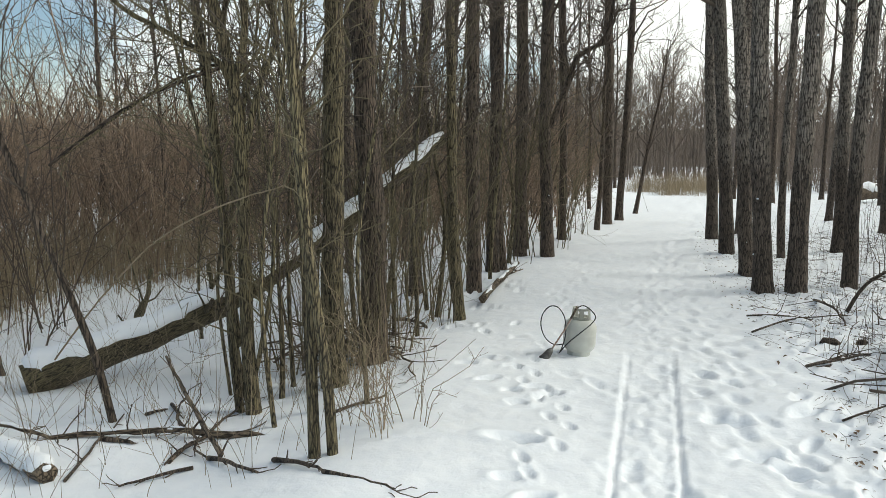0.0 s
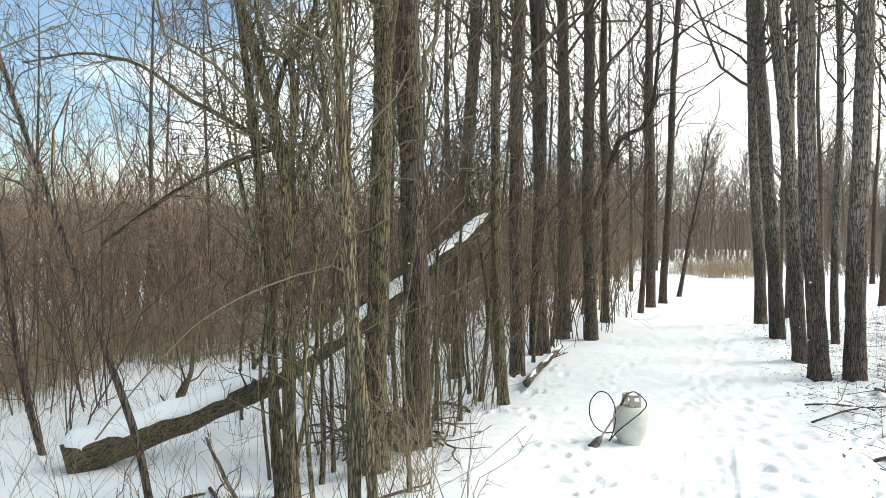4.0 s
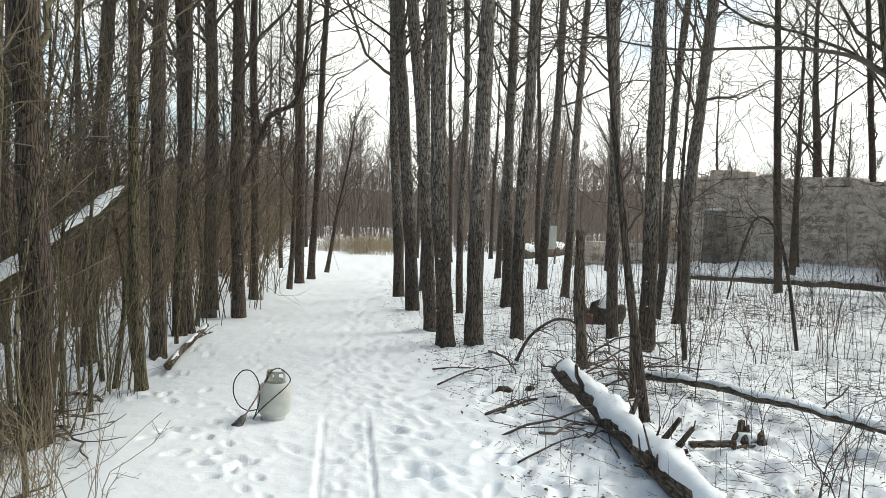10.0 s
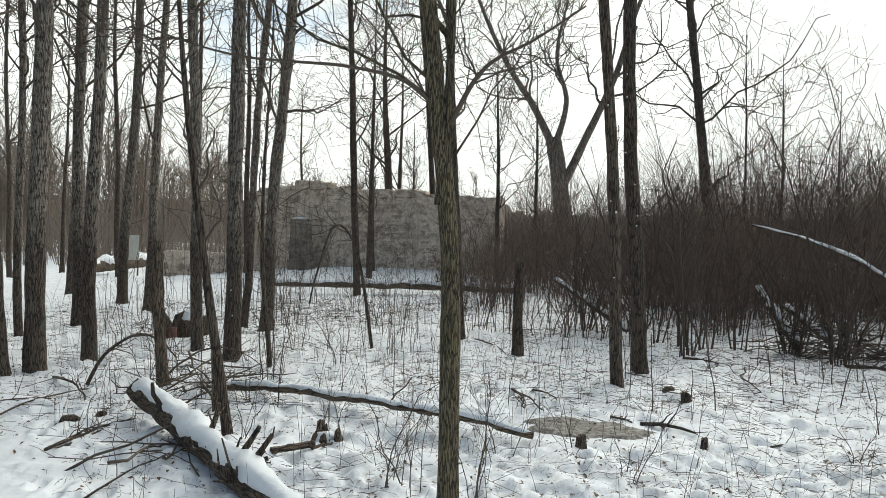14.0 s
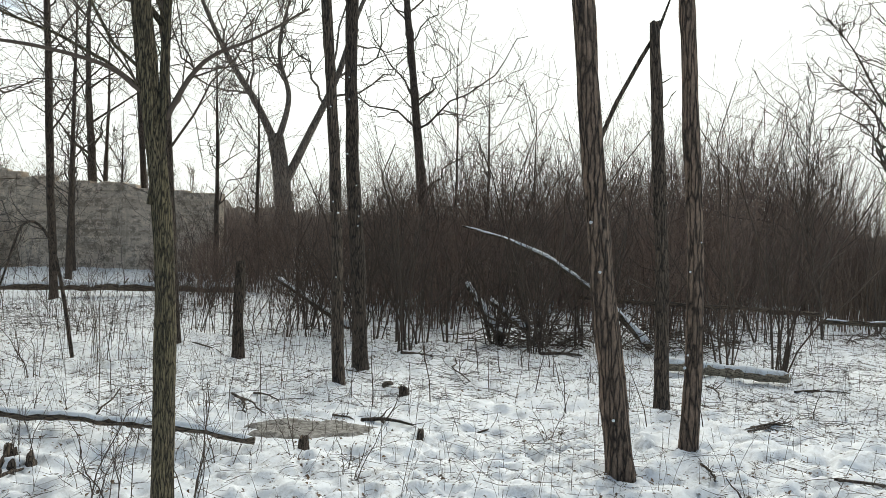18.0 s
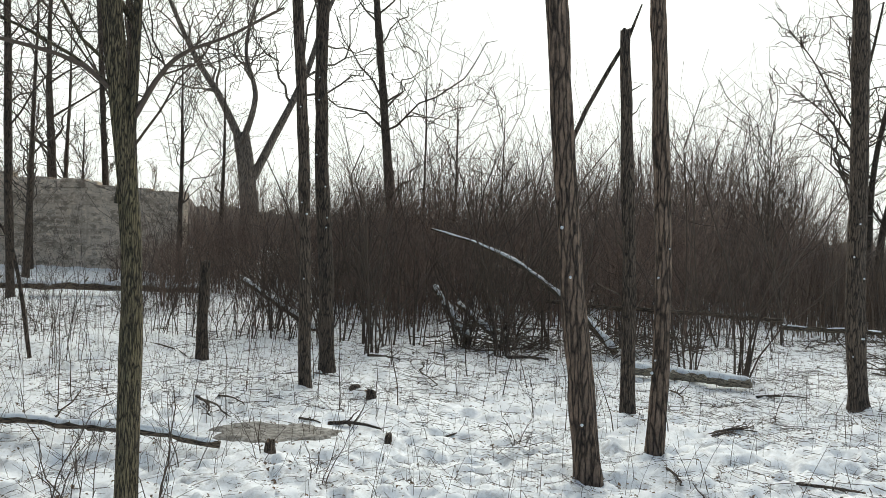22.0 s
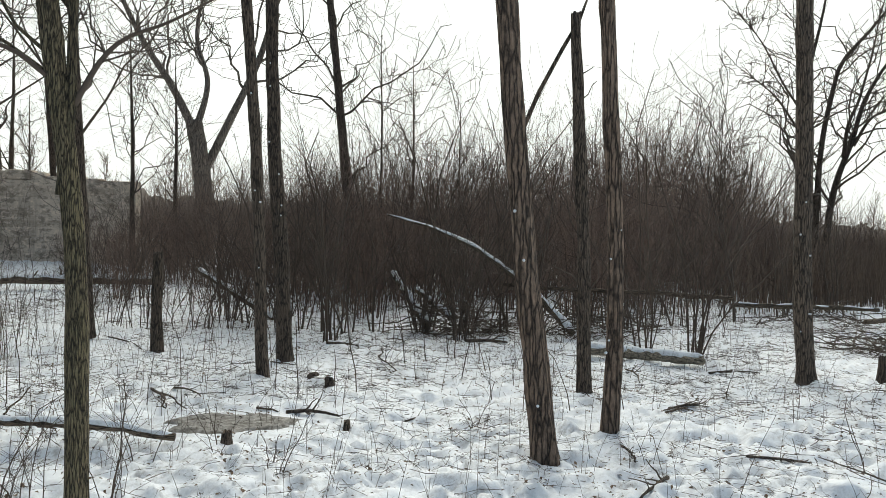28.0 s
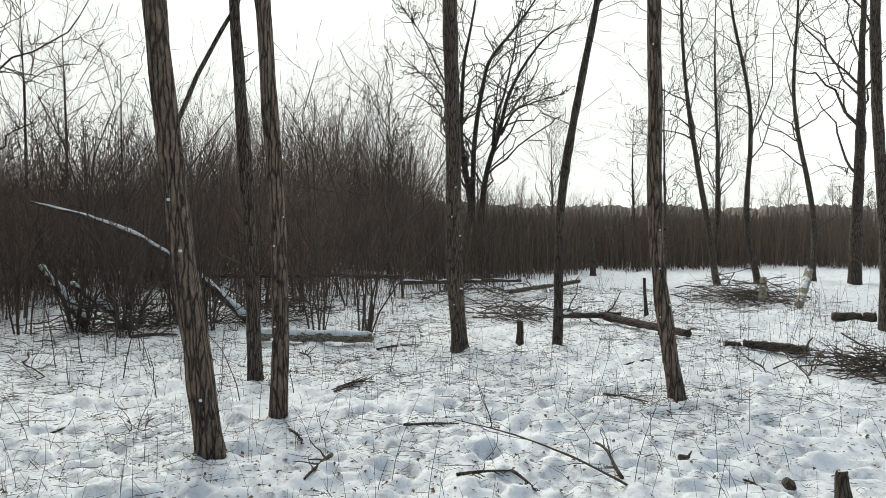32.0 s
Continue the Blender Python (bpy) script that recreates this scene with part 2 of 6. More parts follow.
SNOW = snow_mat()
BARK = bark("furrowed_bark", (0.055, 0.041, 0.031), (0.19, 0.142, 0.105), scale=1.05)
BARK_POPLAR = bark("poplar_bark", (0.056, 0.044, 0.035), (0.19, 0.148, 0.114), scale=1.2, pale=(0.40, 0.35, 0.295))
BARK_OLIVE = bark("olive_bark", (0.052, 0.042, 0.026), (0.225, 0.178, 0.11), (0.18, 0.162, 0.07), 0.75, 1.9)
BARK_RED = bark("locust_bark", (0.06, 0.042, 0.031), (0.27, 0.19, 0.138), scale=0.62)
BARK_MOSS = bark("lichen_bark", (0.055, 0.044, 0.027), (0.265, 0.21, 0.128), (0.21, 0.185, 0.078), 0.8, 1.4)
# paler and greyer bark: the haze before the distant old tree, put into its colour
BARK_HAZED = bark("hazed_old_bark", (0.12, 0.098, 0.08), (0.27, 0.222, 0.182), scale=0.5)
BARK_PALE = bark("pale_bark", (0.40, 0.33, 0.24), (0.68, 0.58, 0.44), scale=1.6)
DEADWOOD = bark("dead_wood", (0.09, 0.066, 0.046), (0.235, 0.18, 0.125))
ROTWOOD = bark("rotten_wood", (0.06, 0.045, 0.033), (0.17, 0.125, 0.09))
TWIG = twig_mat("twigs", (0.035, 0.027, 0.021), (0.12, 0.092, 0.07))
TWIG_RED = twig_mat("shrub_stems", (0.03, 0.02, 0.016), (0.25, 0.172, 0.134))
# lighter stems for the deep brush, with distance haze mixed into the colour
TWIG_HAZE = twig_mat("hazed_stems", (0.06, 0.043, 0.035), (0.235, 0.17, 0.138))
TWIG_DARK = twig_mat("dark_stems", (0.035, 0.026, 0.02), (0.115, 0.086, 0.066))
TWIG_PALE = twig_mat("dry_weeds", (0.12, 0.09, 0.06), (0.31, 0.24, 0.155))
TWIG_MOSS = twig_mat("mossy_stems", (0.022, 0.018, 0.011), (0.19, 0.158, 0.09))
TWIG_SWAMP = twig_mat("swamp_stems", (0.03, 0.021, 0.015), (0.38, 0.272, 0.188))
STRAW = twig_mat("straw", (0.2, 0.155, 0.1), (0.38, 0.305, 0.2))
LEAF = twig_mat("dead_leaves", (0.07, 0.045, 0.03), (0.2, 0.13, 0.08))
# far twigs are paler too: haze painted in
TWIG_FAR = twig_mat("hazed_branches", (0.125, 0.098, 0.076), (0.25, 0.2, 0.16))
TWIG_FIELD = twig_mat("field_growth", (0.0588, 0.042, 0.0328), (0.21, 0.1529, 0.1126))
FAR_WOOD = far_wood_mat()
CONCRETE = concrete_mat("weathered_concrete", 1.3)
# the same concrete at less than half the tone
CONCRETE_DARK = concrete_mat("dark_concrete", 0.5)
MUD = plain("grey_mud", (0.44, 0.42, 0.385), 0.85, spot=(0.13, 0.115, 0.098), scale=14, amount=0.42, bump=1.0)
STEEL_WHITE = plain("worn_white_paint", (0.60, 0.61, 0.56), 0.42, spot=(0.50, 0.50, 0.45), scale=6, amount=0.3)
RUBBER = plain("black_rubber", (0.02, 0.02, 0.022), 0.5)
BRASS = plain("worn_brass", (0.55, 0.42, 0.2), 0.35, 1.0)
RUST = plain("rusted_steel", (0.46, 0.38, 0.33), 0.5, 0.4, spot=(0.22, 0.12, 0.08), scale=25)
BLACK_STEEL = plain("sooty_steel", (0.24, 0.235, 0.22), 0.45, 0.5, spot=(0.07, 0.065, 0.06), scale=18)
RED_PAINT = plain("faded_red", (0.16, 0.05, 0.04), 0.6)


# ---- mesh helpers ----
class Geo:
    """Collects vertices and quads; triangles repeat their last corner."""

    def __init__(self):
        self.v, self.f, self.n = [], [], 0

    def add(self, v, f):
        v = np.asarray(v, dtype=np.float32).reshape(-1, 3)
        self.v.append(v)
        self.f.append(np.asarray(f, dtype=np.int64).reshape(-1, 4) + self.n)
        self.n += len(v)

    def arrays(self):
        return np.concatenate(self.v), np.concatenate(self.f)

    def mesh(self, name, mat, smooth=True):
        v, f = self.arrays()
        return mesh_of(name, v, f, mat, smooth)


def mesh_of(name, v, f, mat, smooth=True):
    me = bpy.data.meshes.new(name)
    tri = f[:, 2] == f[:, 3]
    counts = np.where(tri, 3, 4)
    keep = np.ones(f.shape, dtype=bool)
    keep[tri, 3] = False
    idx = f[keep]
    me.vertices.add(len(v))
    me.vertices.foreach_set("co", np.ascontiguousarray(v, dtype=np.float32).ravel())
    me.loops.add(len(idx))
    me.loops.foreach_set("vertex_index", idx.astype(np.int32))
    me.polygons.add(len(f))
    starts = np.concatenate(([0], np.cumsum(counts)[:-1])).astype(np.int32)
    me.polygons.foreach_set("loop_start", starts)
    me.polygons.foreach_set("loop_total", counts.astype(np.int32))
    me.polygons.foreach_set("use_smooth", np.full(len(f), smooth))
    me.update(calc_edges=True)
    me.validate()
    me.materials.append(mat)
    return me


def tubes(P, R, k, cap=True):
    """Tubes along polylines P (b, n, 3) of radii R (b, n), k sides each: vertices and quads."""
    P, R = np.asarray(P, float), np.asarray(R, float)
    b, n = R.shape
    T = np.gradient(P, axis=1)
    T /= np.linalg.norm(T, axis=2, keepdims=True) + 1e-9
    ref = np.zeros((b, 1, 3))
    main = P[:, -1] - P[:, 0]
    flat = np.abs(main[:, 2]) > 0.7 * np.linalg.norm(main, axis=1)
    ref[flat, 0, 0], ref[~flat, 0, 2] = 1.0, 1.0
    U = np.cross(T, ref)
    U /= np.linalg.norm(U, axis=2, keepdims=True) + 1e-9
    W = np.cross(T, U)
    a = np.arange(k) * 2 * np.pi / k
    V = P[:, :, None] + R[:, :, None, None] * (np.cos(a)[None, None, :, None] * U[:, :, None] + np.sin(a)[None, None, :, None] * W[:, :, None])
    i = np.arange(b)[:, None, None] * n * k + np.arange(n - 1)[None, :, None] * k
    j, j2 = np.arange(k)[None, None, :], (np.arange(k)[None, None, :] + 1) % k
    F = np.stack([i + j, i + j2, i + k + j2, i + k + j], -1).reshape(-1, 4)
    V = V.reshape(-1, 3)
    if cap:
        ends = []
        base = np.arange(b) * n * k
        for j in range(1, k - 1):
            for off, flip in ((0, False), ((n - 1) * k, True)):
                o = base + off
                tri = [o, o + j, o + j + 1] if flip else [o, o + j + 1, o + j]
                ends.append(np.stack([*tri, tri[2]], -1))
        F = np.concatenate([F, *ends])
    return V, F


def part(name, data, parent, label=""):
    ob = new(name, data)
    ob.parent = parent
    if label:
        tagged(ob, label)
    return ob


def thing(name, label, category, at=(0, 0, 0), group="", kind=""):
    ob = new(name)
    ob.location = at
    return tagged(ob, label, category, group, kind)


def bm_mesh(name, bm, mat, smooth=True):
    me = bpy.data.meshes.new(name)
    for f in bm.faces:
        f.smooth = smooth
    bm.to_mesh(me)
    bm.free()
    me.materials.append(mat)
    return me


# ---- lie of the land ----
def step(a, b, v):
    u = np.clip((v - a) / (b - a), 0, 1)
    return u * u * (3 - 2 * u)


def land(x, y):
    """Bank that falls to the left of the trail, and the rise before the ruin."""
    s = x - (-0.9 + 0.125 * y)
    left = -0.22 * step(0.2, -1.6, s) * step(2, 4.5, y)
    rise = 0.75 * np.exp(-(((x - 25) / 9) ** 2 + ((y - 20) / 10) ** 2))
    return left + rise


def ground_z(x, y):
    return float(land(np.float64(x), np.float64(y)))


LAT = np.random.default_rng(11).random((256, 256))


def vnoise(x, y):
    xi, yi = np.floor(x).astype(int), np.floor(y).astype(int)
    fx, fy = x - xi, y - yi
    fx, fy = fx * fx * (3 - 2 * fx), fy * fy * (3 - 2 * fy)
    a, b = LAT[xi % 256, yi % 256], LAT[(xi + 1) % 256, yi % 256]
    c, d = LAT[xi % 256, (yi + 1) % 256], LAT[(xi + 1) % 256, (yi + 1) % 256]
    return (a * (1 - fx) + b * fx) * (1 - fy) + (c * (1 - fx) + d * fx) * fy - 0.5


def trail_x(y):
    """Middle of the trodden trail."""
    return 1.0 + 0.235 * (y - 3.0) - 0.25 * np.sin(y * 0.16)


# ---- ground ----
SURFACE = []


def surface(x, y):
    """Height of the snow's surface."""
    az, r, Z = SURFACE
    a = np.arctan2(x, y)
    a = np.where(a < az[0], a + 2 * np.pi, a)
    i = np.clip(np.searchsorted(az, a) - 1, 0, len(az) - 2)
    d = np.hypot(x, y)
    j = np.clip(np.searchsorted(r, d) - 1, 0, len(r) - 2)
    u, w = np.clip((a - az[i]) / (az[i + 1] - az[i]), 0, 1), np.clip((d - r[j]) / (r[j + 1] - r[j]), 0, 1)
    return (Z[i, j] * (1 - u) + Z[i + 1, j] * u) * (1 - w) + (Z[i, j + 1] * (1 - u) + Z[i + 1, j + 1] * u) * w


def build_ground():
    az = np.radians(np.concatenate([np.arange(-44, -5, 0.4), np.arange(-5, 35, 0.22), np.arange(35, 138, 0.36), np.arange(138, 316, 3.0)]))
    r = [0.9]
    while r[-1] < 24:
        r.append(r[-1] * (1.03 if r[-1] < 2.6 else 1.0075 if r[-1] < 9 else 1.0125))
    while r[-1] < 3000:
        r.append(r[-1] * 1.045)
    r = np.array(r)
    A, Rr = np.meshgrid(az, r, indexing="ij")
    X, Y = Rr * np.sin(A), Rr * np.cos(A)
    Z = land(X, Y)
    near = step(60, 15, Rr)
    Z += near * (0.10 * vnoise(X * 0.45, Y * 0.45) + 0.05 * vnoise(X * 1.3 + 9, Y * 1.3))
    s = X - trail_x(Y)
    on_trail = np.exp(-((s / 0.95) ** 2))
    right = step(0.5, 1.6, s)
    open_ground = step(1.2, 2.6, s)
    pits = vnoise(X * 3.3, Y * 3.3) + 0.8 * vnoise(X * 6.1 + 40, Y * 6.1)
    Z += near * right * 0.07 * np.clip(pits, -0.6, 0.25)
    Z += near * open_ground * 0.06 * (np.abs(vnoise(X * 5.3 + 3, Y * 5.3)) * 2 + vnoise(X * 11, Y * 11 + 8) - 0.5)
    Z += near * (0.006 + 0.018 * right + 0.006 * on_trail) * (vnoise(X * 9, Y * 9 + 5) + 0.6 * vnoise(X * 19, Y * 19))
    Z -= 0.05 * on_trail * near
    gen = np.random.default_rng(3)
    prints = []
    for _ in range(260):
        y = gen.uniform(3.5, 17)
        prints.append((trail_x(y) + gen.normal(0.75, 0.6), y, gen.normal(0.3, 0.4), gen.uniform(0.008, 0.022), gen.uniform(0.6, 1.0)))
    for k in range(60):
        y = 4.2 + 0.21 * k
        prints.append((trail_x(y) - 0.75 + 0.07 * (-1) ** k + 0.2 * math.sin(k * 0.4), y, 0.2, 0.03, 0.55))
        prints.append((trail_x(y) + 0.75 + 0.12 * (-1) ** k + 0.1 * math.sin(k * 0.7), y + 0.1, 0.3, 0.03, 0.8))
    for k, (px, py) in enumerate(((0.49, 5.83), (0.68, 5.91), (0.79, 5.76), (0.51, 5.55), (0.16, 6.6), (0.33, 6.15), (0.57, 6.51), (0.44, 6.72), (0.31, 6.76), (0.41, 4.72), (0.33, 4.14), (0.45, 3.91), (1.94, 5.13), (1.92, 4.55))):
        prints.append((px, py, 1.3 + 0.3 * (k % 3), 0.065, (0.55, 0.62, 0.7)[k % 3] if k not in (9, 12, 13) else 1.15))
    for k in range(30):
        prints.append((gen.uniform(-0.2, 1.0), gen.uniform(7.6, 11), gen.uniform(0, 3), 0.05, 0.6))
    for _ in range(900):
        a, d = radians(gen.uniform(25, 127)), gen.uniform(3.6, 13)
        prints.append((d * math.sin(a), d * math.cos(a), gen.uniform(0, 3.1), gen.uniform(0.02, 0.06), gen.uniform(0.6, 1.1)))
    for px, py, turn, deep, size in prints:
        pr, pa = math.hypot(px, py), math.atan2(px, py)
        i0, i1 = np.searchsorted(az, [pa - 0.4 / pr, pa + 0.4 / pr])
        j0, j1 = np.searchsorted(r, [pr - 0.4, pr + 0.4])
        if i1 <= i0 or j1 <= j0:
            continue
        dx, dy = X[i0:i1, j0:j1] - px, Y[i0:i1, j0:j1] - py
        u, w = dx * math.cos(turn) + dy * math.sin(turn), -dx * math.sin(turn) + dy * math.cos(turn)
        q = (u / (0.055 * size)) ** 2 + (w / (0.12 * size)) ** 2
        Z[i0:i1, j0:j1] += -deep * np.exp(-q * q * 0.5) + 0.25 * deep * np.exp(-((np.sqrt(q) - 1.7) ** 2) * 3)
    across = X - (0.0 + 0.27 * Y)
    band = step(7.3, 6.4, Y) * step(2, 3, Y) * near
    for off in (-0.2, 0.2):
        Z += (-0.024 * np.exp(-(((across - off) / 0.016) ** 2)) + 0.004 * np.exp(-(((np.abs(across - off) - 0.045) / 0.02) ** 2))) * band
    tread = np.sin(Y * 44.0 + 9 * np.abs(across)) * (0.6 + 0.8 * vnoise(X * 4, Y * 4))
    Z += (0.009 * tread - 0.010) * step(0.24, 0.14, np.abs(across)) * band
    lumps = vnoise(X * 17 + 4, Y * 9) + 0.8 * vnoise(X * 25, Y * 21 + 6)
    Z += 0.022 * lumps * step(0.30, 0.12, np.abs(across)) * step(15, 8, Y) * step(2, 3, Y)
    Z += 0.020 * lumps * step(0.9, 0.4, np.abs(across - 0.35)) * step(7, 9, Y) * step(24, 12, Y)
    patch = np.exp(-((((X - 6.8) * 0.3 - (Y - 3.45) * 0.954) / 0.9) ** 2 + (((X - 6.8) * 0.954 + (Y - 3.45) * 0.3) / 0.62) ** 2) ** 2)
    Z = Z * (1 - patch) + patch * -0.02
    SURFACE.extend([az, r, Z])
    n, m = A.shape
    v = np.stack([X, Y, Z], -1).reshape(-1, 3)
    i, j = np.arange(n)[:, None], np.arange(m - 1)[None, :]
    i2 = (i + 1) % n
    f = np.stack([i * m + j, i * m + j + 1, i2 * m + j + 1, i2 * m + j], -1).reshape(-1, 4)
    c = len(v)
    v = np.concatenate([v, [[0, 0, ground_z(0, 0)]]])
    ii = np.arange(n)
    fan = np.stack([np.full(n, c), ii * m, ((ii + 1) % n) * m, ((ii + 1) % n) * m], -1)
    return tagged(new("ground", mesh_of("ground", v, np.concatenate([f, fan]), SNOW)), "trodden snow with footprints over a woodland clearing", "ground", kind="structure")


build_ground()


# ---- trees ----
SHOOT_OWNER = []


def shoots(P, R, count, u0, u1, ratio, angle, lift, n, wander, gen, thin=0.5, tip=0.35, length=None):
    """count side shoots on random parents among polylines P (b, n0, 3) with radii R."""
    b, n0 = R.shape
    who, u = gen.integers(0, b, count), gen.uniform(u0, u1, count)
    s = u * (n0 - 1)
    i = np.minimum(s.astype(int), n0 - 2)
    f = (s - i)[:, None]
    p = P[who, i] * (1 - f) + P[who, i + 1] * f
    r = R[who, i] * (1 - f[:, 0]) + R[who, i + 1] * f[:, 0]
    t = P[who, i + 1] - P[who, i]
    t /= np.linalg.norm(t, axis=1, keepdims=True) + 1e-9
    d = gen.normal(size=(count, 3))
    d -= (d * t).sum(1, keepdims=True) * t
    d /= np.linalg.norm(d, axis=1, keepdims=True)
    a = np.radians(gen.normal(angle, angle * 0.2, count))[:, None]
    d = np.cos(a) * t + np.sin(a) * d
    full = np.linalg.norm(np.diff(P[who], axis=1), axis=2).sum(1)
    ln = (full * ratio if length is None else length) * gen.uniform(0.55, 1.25, count) * (1.15 - 0.6 * u)
    k = np.linspace(0, 1, n)[None, :, None]
    walkabout = np.cumsum(gen.normal(0, wander, (count, n, 3)), axis=1) * np.sqrt(1.0 / n)
    walkabout[:, 0] = 0
    Q = p[:, None] + ln[:, None, None] * (k * d[:, None] + walkabout * k + lift * k * k * np.array([0, 0, 1.0]))
    rr = (r * thin)[:, None] * (1 - (1 - tip) * k[:, :, 0])
    SHOOT_OWNER.clear()
    SHOOT_OWNER.extend([who])
    return Q, rr


def bole(gen, h, r, lean, n, flare=1.35, top=0.35, wob=0.02, low=None, zm=1.0):
    """Trunk line: it leaves the ground along low, turns to lean about the height zm, and straightens towards the top."""
    z = h * np.linspace(0, 1, n) ** 1.25
    P = np.zeros((1, n, 3))
    ph = gen.uniform(0, 6.3, 2)
    P[0, :, 2] = z
    for ax in range(2):
        a, b = (lean if low is None else low)[ax], lean[ax]
        slope = a + (b - a) * step(0.6 * zm, 1.4 * zm, z)
        slope = slope * (1 - 0.6 * step(0.45 * h, h, z))
        P[0, :, ax] = np.concatenate([[0], np.cumsum((slope[1:] + slope[:-1]) / 2 * np.diff(z))])
        P[0, :, ax] += wob * np.sin(z * 0.9 + ph[ax]) * np.minimum(z, 1)
        P[0, :, ax] += 0.22 * r * vnoise(z * 1.9 + 40 * ph[ax], z * 0 + 0.5) * np.minimum(z, 1)
    R = r * (1 - (1 - top) * (z / h)) * (1 + (flare - 1) * np.exp(-z / 0.14))
    R = R * (1 + 0.16 * vnoise(z * 3.1 + 25 * ph[0], z * 0 + 0.3))
    for knot in gen.uniform(0.3, 0.9, int(h)) * h:
        R = R * (1 + gen.uniform(0.05, 0.16) * np.exp(-(((z - knot) / 0.09) ** 2)))
    return P, R[None]


def bark_tube(P, R, k, gen, deep):
    """A trunk whose section is furrowed lengthwise."""
    V, F = tubes(P, R, k)
    n = R.shape[1]
    V = V.reshape(n, k, 3)
    ang = np.arange(k)
    off = gen.random(k)[None, :] + 0.0 * ang
    z = P[0, :, 2][:, None]
    ridge = vnoise(ang[None, :] * 0.83 + 31.7 * off[0, 0] + 0 * z, z * 1.7 + off[0, 0] * 90) + 0.8 * vnoise(ang[None, :] * 1.0 + 7 + 0.3 * z, z * 3.5)
    ridge[:, -1] = ridge[:, 0] * 0.5 + ridge[:, -2] * 0.5
    V += (V - P[0][:, None]) * (deep * ridge)[:, :, None]
    return V.reshape(-1, 3), F


KINDS = {
    # height, radius share at the top, where branches start, how many, their angle, lift, length share, thickness
    "pole": (14.5, 0.42, 0.26, 21, 46, 0.35, 0.23, 0.30),
    "bole": (13.0, 0.5, 0.48, 12, 50, 0.3, 0.26, 0.4),
    "mossy": (9.5, 0.45, 0.27, 12, 40, 0.35, 0.24, 0.27),
    "thin": (5.5, 0.15, 0.3, 11, 38, 0.4, 0.2, 0.42),
    "spread": (11.0, 0.10, 0.28, 18, 48, 0.35, 0.28, 0.36),
    "lean": (8.5, 0.4, 0.55, 9, 50, 0.4, 0.26, 0.42),
    "big": (15.0, 0.45, 0.4, 11, 38, 0.25, 0.5, 0.62),
    "fan": (9.5, 0.10, 0.3, 28, 26, 0.2, 0.46, 0.5),
}


